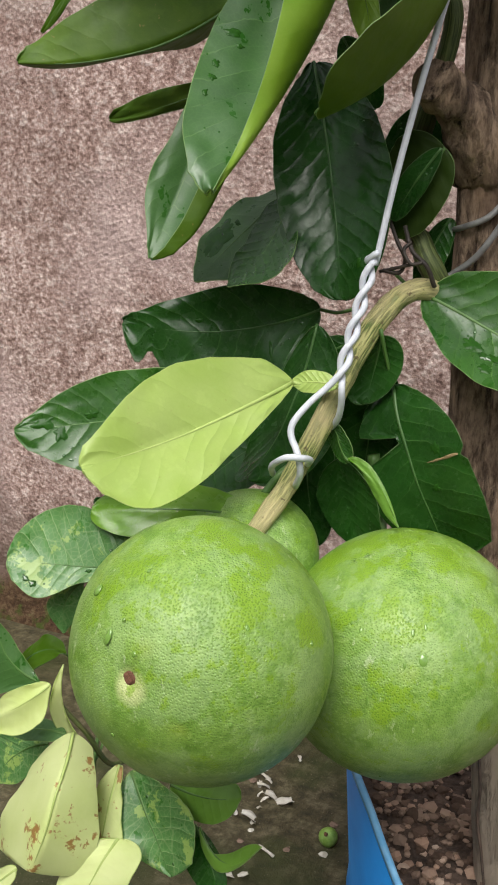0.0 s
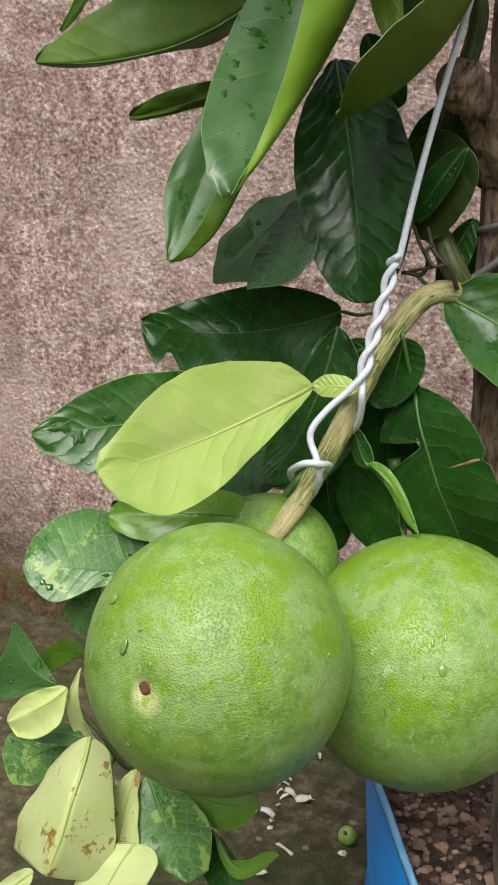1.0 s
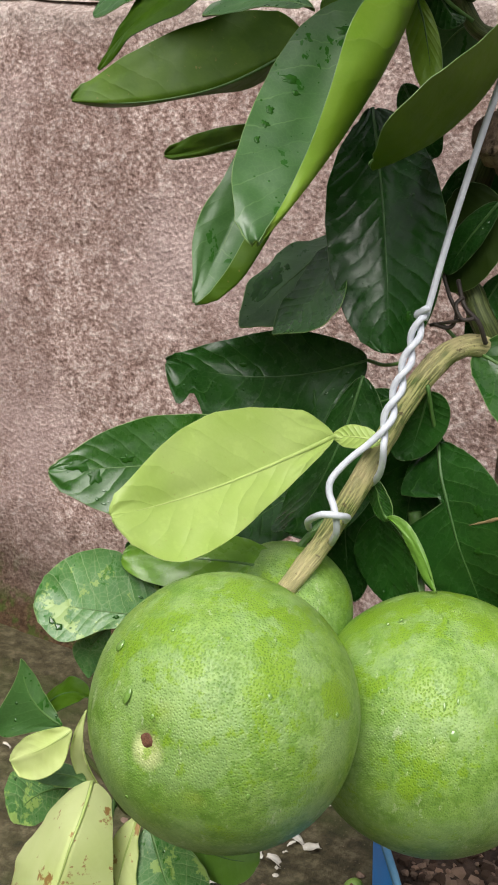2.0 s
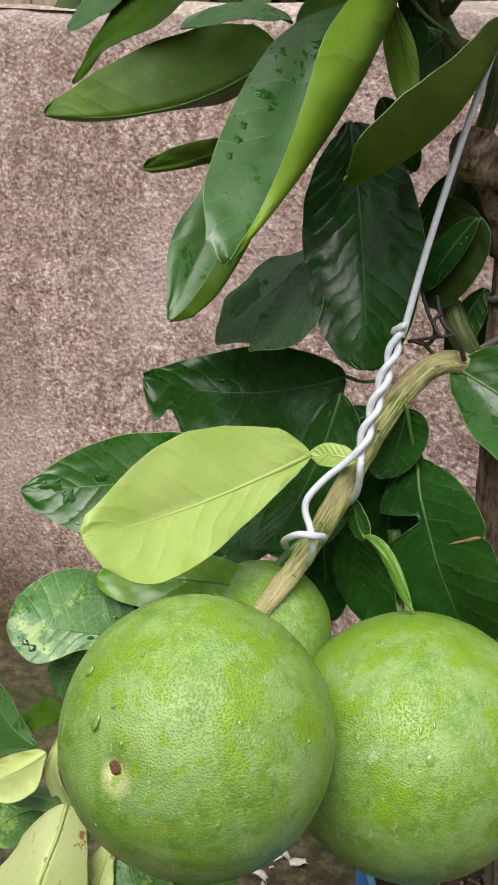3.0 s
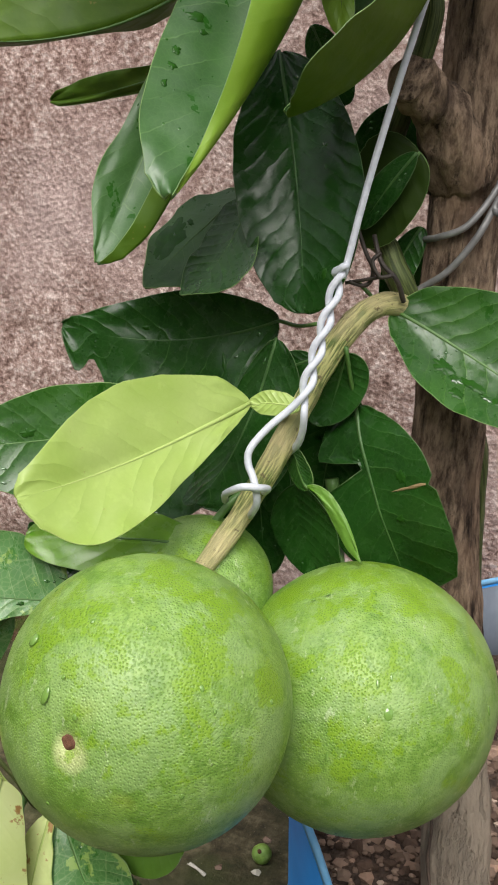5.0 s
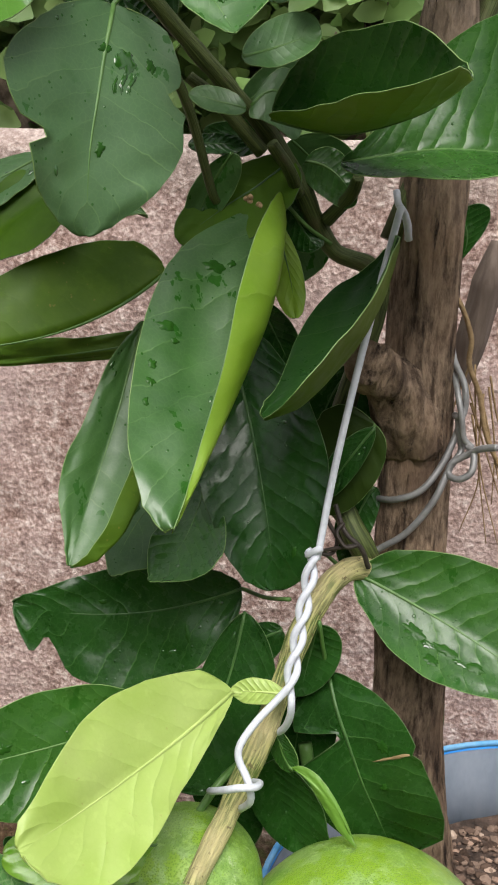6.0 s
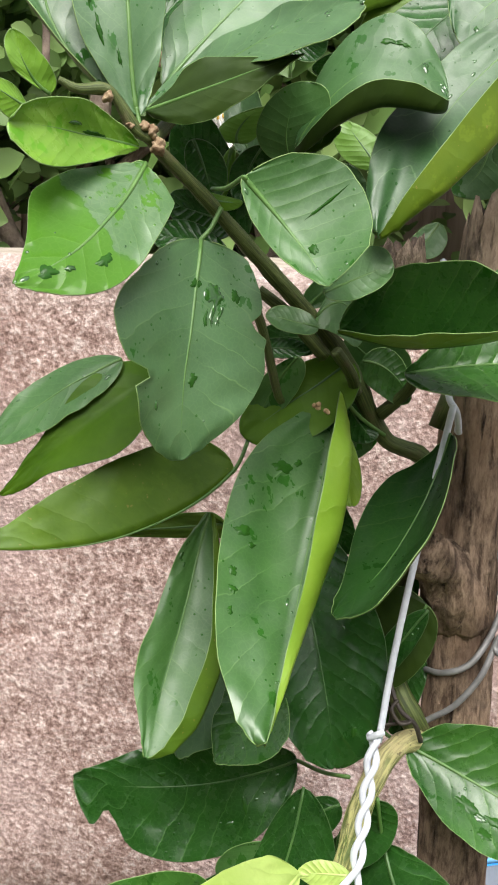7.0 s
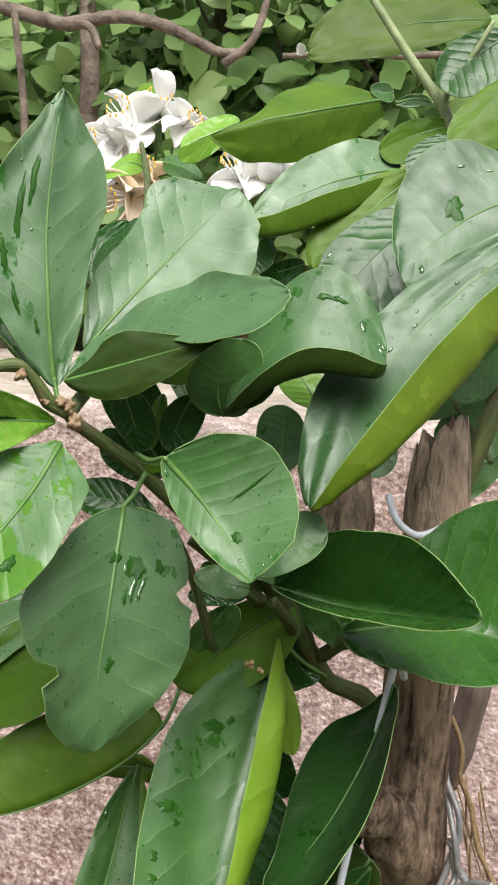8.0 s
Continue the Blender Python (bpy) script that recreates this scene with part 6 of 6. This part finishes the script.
drop(fruit_b, FB, V((0.114, 0.34, 0.435)) - V(FB), RB * 0.99, 0.0026, 0.3, 1.3)
drop(fruit_a, FA, V((-0.0056, 0.2366, 0.4845)) - V(FA), RA * 0.99, 0.0026, 0.35, 1.2)
drop(fruit_a, FA, V((0.0124, 0.2266, 0.4705)) - V(FA), RA * 0.99, 0.0018, 0.4, 2.2)
drop(fruit_a, FA, V((0.0934, 0.2666, 0.4715)) - V(FA), RA * 0.995, 0.0014, 0.5)

# ---- pomelo blossom ----
def petal(parent, c, way, length, width, curl, mat=PETAL, name="petal", blunt=False):
    """A strap-shaped petal that bends back towards its tip."""
    way = V(way).normalized()
    side = way.cross(Vector((0.3, 0.2, 1))).normalized()
    up = side.cross(way).normalized()
    verts, faces = [], []
    n, m = 8, 5
    for layer in (1, -1):
        for i in range(n + 1):
            u = i / n
            w = width * (0.35 + 0.65 * math.sin(math.pi * min(1, u * 0.85 + 0.1))) * (1 if u < 0.9 else 0.6)
            w = width * (0.8 + 0.25 * math.sin(u * 7 + length * 900)) if blunt else w
            p = V(c) + way * (length * (u - curl * 0.35 * u * u)) - up * (curl * length * 0.55 * u * u)
            for j in range(m):
                s = j / (m - 1) * 2 - 1
                verts.append(p + side * (w * s) + up * (width * 0.5 * s * s + layer * 0.0004))
    k = (n + 1) * m
    for i in range(n):
        for j in range(m - 1):
            a = i * m + j
            faces.append((a, a + 1, a + m + 1, a + m))
            faces.append((k + a, k + a + m, k + a + m + 1, k + a + 1))
    for i in range(n):
        a, b = i * m, i * m + m - 1
        faces.append((a, a + m, k + a + m, k + a))
        faces.append((b, k + b, k + b + m, b + m))
    return mesh_object(name, verts, faces, [mat], parent)


def blossom(place, facing, size, rng, bud=False, faded=False):
    c, f = V(place), V(facing).normalized()
    fl = thing("pomelo_flower", c, "faded cream citrus flower with orange stamens" if faded else "white five-petalled citrus flower with yellow stamens" if not bud else "closed white citrus flower bud", "flower", "pomelo blossom")
    side = f.cross(Vector((0, 0.3, 1))).normalized()
    up = side.cross(f)
    for k in range(5):
        a = 2 * math.pi * k / 5 + rng.uniform(-0.25, 0.25)
        out = side * math.cos(a) + up * math.sin(a)
        petal(fl, c, out * (0.25 if bud else 1.0) + f * (1.0 if bud else 0.45), size * rng.uniform(0.85, 1.1), size * 0.34, 0.1 if bud else 0.75, CREAM_PETAL if faded else PETAL)
    if not bud:
        for k in range(11):
            a = 2 * math.pi * k / 11
            out = side * math.cos(a) + up * math.sin(a)
            tip = c + f * size * 0.55 + out * size * 0.22
            rod("stamen", [c + out * size * 0.08, c + f * size * 0.3 + out * size * 0.14, tip], [0.0006], PETAL, fl, sides=5, steps=3)
            bm = bmesh.new()
            bmesh.ops.create_icosphere(bm, subdivisions=1, radius=1.0)
            for v in bm.verts:
                v.co = tip + Vector((v.co.x * 0.0010, v.co.y * 0.0010, v.co.z * 0.0019))
            part("anther", bm, STAMEN, fl)
    rod("flower_stalk", [c, c - f * size * 0.5 - Vector((0, 0, size * 0.3)), c - f * size * 0.6 - Vector((0, 0, size * 0.9))], [0.0015], RIB, fl, sides=6, steps=4)
    return fl


rng = random.Random(21)
blossom((-0.189, 0.8, 1.109), (-0.2, -0.8, 0.5), 0.046, rng)
blossom((-0.172, 0.82, 1.118), (0.2, -0.6, 0.8), 0.046, rng)
blossom((-0.198, 0.79, 1.089), (-0.6, -0.7, 0.1), 0.046, rng)
blossom((-0.144, 0.8, 1.111), (0.7, -0.6, 0.3), 0.030, rng)
blossom((-0.173, 0.76, 1.048), (-0.5, -0.8, -0.2), 0.042, rng, faded=True)
blossom((-0.166, 0.78, 1.064), (0.1, -0.7, 0.5), 0.034, rng, faded=True)
blossom((-0.072, 0.7, 1.056), (-0.2, -0.6, 0.7), 0.038, rng)
blossom((-0.055, 0.7, 1.056), (0.6, -0.6, 0.4), 0.034, rng, True)
blossom((-0.097, 0.62, 0.998), (0.0, -0.95, 0.2), 0.031, rng)
blossom((-0.095, 0.61, 0.956), (0.1, -0.8, 0.5), 0.030, rng)
blossom((-0.168, 0.81, 1.132), (0.0, -0.3, 1.0), 0.028, rng, True)
petal(None, (-0.022, 0.62, 1.126), (0.3, -0.2, 0.9), 0.011, 0.003, 0.9, PETAL, "curled_petal")
tagged(bpy.data.objects["curled_petal"], "single curled white petal caught on a leaf", "petal")
leaf(tree, (-0.084, 0.74, 1.105), (-0.103, 0.73, 1.094), (-0.124, 0.72, 1.082), (-0.11, 0.73, 1.074), (-0.108, 0.74, 1.106), "fresh", p=.5, q=.5)
leaf(tree, (-0.164, 0.76, 1.07), (-0.174, 0.75, 1.073), (-0.189, 0.74, 1.062), (-0.175, 0.74, 1.061), (-0.173, 0.76, 1.082), "fresh", p=.5, q=.5)
leaf(tree, (-0.151, 0.77, 1.077), (-0.131, 0.76, 1.072), (-0.115, 0.76, 1.064), (-0.135, 0.77, 1.082), (-0.135, 0.76, 1.063), "pale", p=.5, q=.5)
leaf(tree, (-0.199, 0.84, 1.14), (-0.189, 0.84, 1.146), (-0.177, 0.84, 1.147), (-0.192, 0.84, 1.152), (-0.188, 0.84, 1.14), "fresh", p=.5, q=.5)
leaf(tree, (-0.098, 0.73, 1.056), (-0.111, 0.73, 1.049), (-0.119, 0.73, 1.038), (-0.104, 0.73, 1.041), (-0.116, 0.73, 1.055), "mature", p=.5, q=.5)

# ---- fallen petals and a fruitlet on the yard ----
rng = random.Random(8)


def fallen(place, turn, length):
    c = V(place)
    c.z = 0.0036
    ob = petal(None, c, (math.cos(turn), math.sin(turn), 0.02), length, length * (0.19 + 0.08 * math.sin(turn * 9)), 0.55 + 0.35 * math.sin(turn * 5), OLD_PETAL, "fallen_petal", True)
    ob.location.z = 0.001
    tagged(ob, "fallen white citrus petal lying on damp concrete", "petal", "fallen petals")
    return ob


fallen((-0.173, 0.713, 0), 0.3, 0.026)
fallen((-0.135, 0.675, 0), -0.2, 0.022)
fallen((-0.195, 0.788, 0), -0.1, 0.022)
fallen((-0.182, 0.767, -0), 0.5, 0.022)
fallen((-0.167, 0.756, 0), 0.2, 0.020)
fallen((-0.16, 0.829, 0), 2.0, 0.018)
fallen((-0.181, 0.829, 0), 2.6, 0.016)
fallen((-0.178, 0.708, 0), 2.1, 0.014)
fallen((-0.188, 0.687, 0), 1.9, 0.016)
fallen((-0.152, 0.614, 0), 0.8, 0.022)
fallen((-0.148, 0.746, 0), 0.9, 0.020)
fallen((-0.131, 0.626, 0), 1.0, 0.012)
fallen((-0.245, 0.813, 0), 0.2, 0.018)
fallen((-0.199, 0.645, 0), 1.4, 0.018)
fallen((-0.532, 0.713, 0), 0.4, 0.014)
for k in range(9):
    fallen((-0.178 + 0.022 * math.sin(k * 2.4), 0.735 + 0.045 * math.cos(k * 1.7), 0), k * 1.3, 0.009 + 0.001 * (k % 4))
for k in range(26):
    x, y = rng.uniform(-0.36, -0.02), rng.uniform(0.45, 0.95)
    vs, fs = lump(rng, rng.uniform(0.0025, 0.0055))
    ob = mesh_object("pebble", [(v.x + x, v.y + y, max(0, v.z * 0.6) + 0.0005) for v in vs], fs, [OLD_PETAL if k % 4 == 0 else CLOD], smooth=False)
    tagged(ob, "small pale crumb on damp concrete" if k % 4 == 0 else "small brown pebble on damp concrete", "pebble", "pebbles on the yard")
bm = bmesh.new()
bmesh.ops.create_icosphere(bm, subdivisions=4, radius=0.0098)
c = V((-0.077, 0.717, 0.009))
for v in bm.verts:
    v.co = v.co * (1 + 0.04 * noise.noise(v.co * 150)) + c
fruitlet = part("fallen_fruitlet", bm, peel("fruitlet_peel", 12.0), None)
tagged(fruitlet, "tiny fallen green pomelo fruitlet on the ground", "fruit")
rod("stem_end", [c + Vector((0, -0.006, 0.0065)), c + Vector((0, -0.008, 0.009))], [0.0022, 0.0018], SCAR, fruitlet, sides=8, steps=3)

# ---- the shrubs behind the wall ----
def shrub(place, height, spread, leaves, seed, label, size):
    """Forked woody limbs that carry many small single leaves."""
    rng = random.Random(seed)
    sh = thing("shrub", place, label, "shrub", "shrubs behind the wall")
    ends = []

    def limb(a, way, length, r, depth):
        pts, p, w = [a], a.copy(), way.copy()
        for k in range(4):
            w = (w + Vector((rng.uniform(-0.35, 0.35), rng.uniform(-0.35, 0.35), rng.uniform(-0.25, 0.25)))).normalized()
            p = p + w * (length / 4)
            pts.append(p.copy())
            if depth < 3:
                ends.append(p.copy())
        rod("limb", pts, [r, r * 0.6], SHRUB_BARK, sh, sides=7, steps=4, rough=0.15, seed=seed)
        ends.append(p)
        if depth:
            for k in range(3):
                q = pts[rng.choice((2, 3, 4))]
                out = (w + Vector((rng.uniform(-1, 1), rng.uniform(-1, 1), rng.uniform(-0.4, 0.8))) * 0.9).normalized()
                limb(q, out, length * rng.uniform(0.55, 0.8), r * 0.55, depth - 1)

    for k in range(3):
        limb(V(place) + Vector((rng.uniform(-0.1, 0.1), rng.uniform(-0.1, 0.1), -0.02)), Vector((rng.uniform(-0.6, 0.6), rng.uniform(-0.4, 0.3), 1)).normalized(), height * 0.6, 0.022, 3)
    verts, faces = [], []
    for k in range(leaves):
        c = rng.choice(ends) + Vector((rng.gauss(0, 1), rng.gauss(0, 1), rng.gauss(0, 1))) * spread
        d = Vector((rng.uniform(-1, 1), rng.uniform(-1, 1), rng.uniform(-0.8, 0.5))).normalized()
        s = d.cross(Vector((rng.uniform(-0.7, 0.7), rng.uniform(-1.3, -0.1), rng.uniform(0.2, 1)))).normalized()
        u = s.cross(d)
        ln = size * rng.uniform(0.6, 1.25)
        wd = ln * rng.uniform(0.32, 0.42)
        b = len(verts)
        for t, w in ((0, 0.12), (0.2, 0.75), (0.5, 1.0), (0.8, 0.72), (1.0, 0.08)):
            q = c + d * (ln * t) - u * (0.18 * ln * t * t)
            verts += [q - s * (wd * w) + u * (wd * w * 0.3), q, q + s * (wd * w) + u * (wd * w * 0.3)]
        for i in range(4):
            for j in range(2):
                a = b + i * 3 + j
                faces.append((a, a + 1, a + 4, a + 3))
    tagged(mesh_object("foliage", verts, faces, [SHRUB], sh, "mass of small light green leaves"), kind="stuff")
    return sh


for k, (x, y, h, n) in enumerate(((-0.75, 2.1, 0.62, 3190), (-0.25, 2.2, 0.66, 3190), (-1.25, 2.3, 0.7, 2320), (0.25, 2.5, 0.7, 2465), (-0.6, 2.75, 0.95, 2900), (-1.5, 2.9, 1.0, 2175), (0.1, 3.05, 1.0, 2610))):
    shrub((x, y, 0.86), h, 0.13, n, 31 + k, "woody shrub with pale green oval leaves on the terrace" if k < 4 else "dense leafy shrub farther back on the terrace", 0.066)
dead = thing("bare_branch", (-0.725, 1.7, 1.453), "bare brown branch lying across the shrubs", "branch")
rod("limb", [(-0.877, 1.75, 1.506), (-0.725, 1.7, 1.454), (-0.612, 1.7, 1.426), (-0.523, 1.7, 1.438), (-0.435, 1.7, 1.425), (-0.346, 1.7, 1.386), (-0.303, 1.72, 1.387)], [0.014, 0.012, 0.010, 0.007], SHRUB_BARK, dead, sides=10, rough=0.2)
rod("limb", [(-0.331, 1.7, 1.364), (-0.29, 1.7, 1.396), (-0.27, 1.7, 1.44), (-0.259, 1.7, 1.493)], [0.008, 0.007, 0.005], SHRUB_BARK, dead, sides=8, rough=0.2)
rod("limb", [(-0.592, 1.7, 1.428), (-0.554, 1.68, 1.414), (-0.531, 1.66, 1.378)], [0.008, 0.006], SHRUB_BARK, dead, sides=8)
rod("limb", [(-0.242, 1.75, 1.391), (-0.13, 1.75, 1.396), (-0.037, 1.75, 1.394), (0.035, 1.75, 1.399)], [0.005, 0.006, 0.006], SHRUB_BARK, dead, sides=8, rough=0.15)
rod("limb", [(-0.608, 1.8, 1.081), (-0.6, 1.8, 1.25), (-0.595, 1.8, 1.368), (-0.606, 1.8, 1.474), (-0.615, 1.8, 1.569)], [0.019, 0.018, 0.015, 0.012], SHRUB_BARK, dead, "pale upright stem", sides=10, rough=0.15)
rod("limb", [(-0.654, 1.6, 1.418), (-0.631, 1.6, 1.261), (-0.629, 1.6, 1.145)], [0.006, 0.007], SHRUB_BARK, dead, sides=8)
fence = thing("board_fence", (0, 3.6, 0.9), "dark weathered board fence behind the shrubs", "fence")
rng = random.Random(4)
for k in range(44):
    x = -3.6 + k * 0.125
    h = rng.uniform(1.35, 1.5)
    bm = bmesh.new()
    bmesh.ops.create_cube(bm, size=1)
    for v in bm.verts:
        v.co = Vector((x + v.co.x * 0.13, 3.6 + (k % 2) * 0.014 + v.co.y * 0.022, 0.88 + (v.co.z + 0.5) * h))
    bd = part("board", bm, FENCE, fence)
    bd.data.polygons.foreach_set("use_smooth", [False] * len(bd.data.polygons))
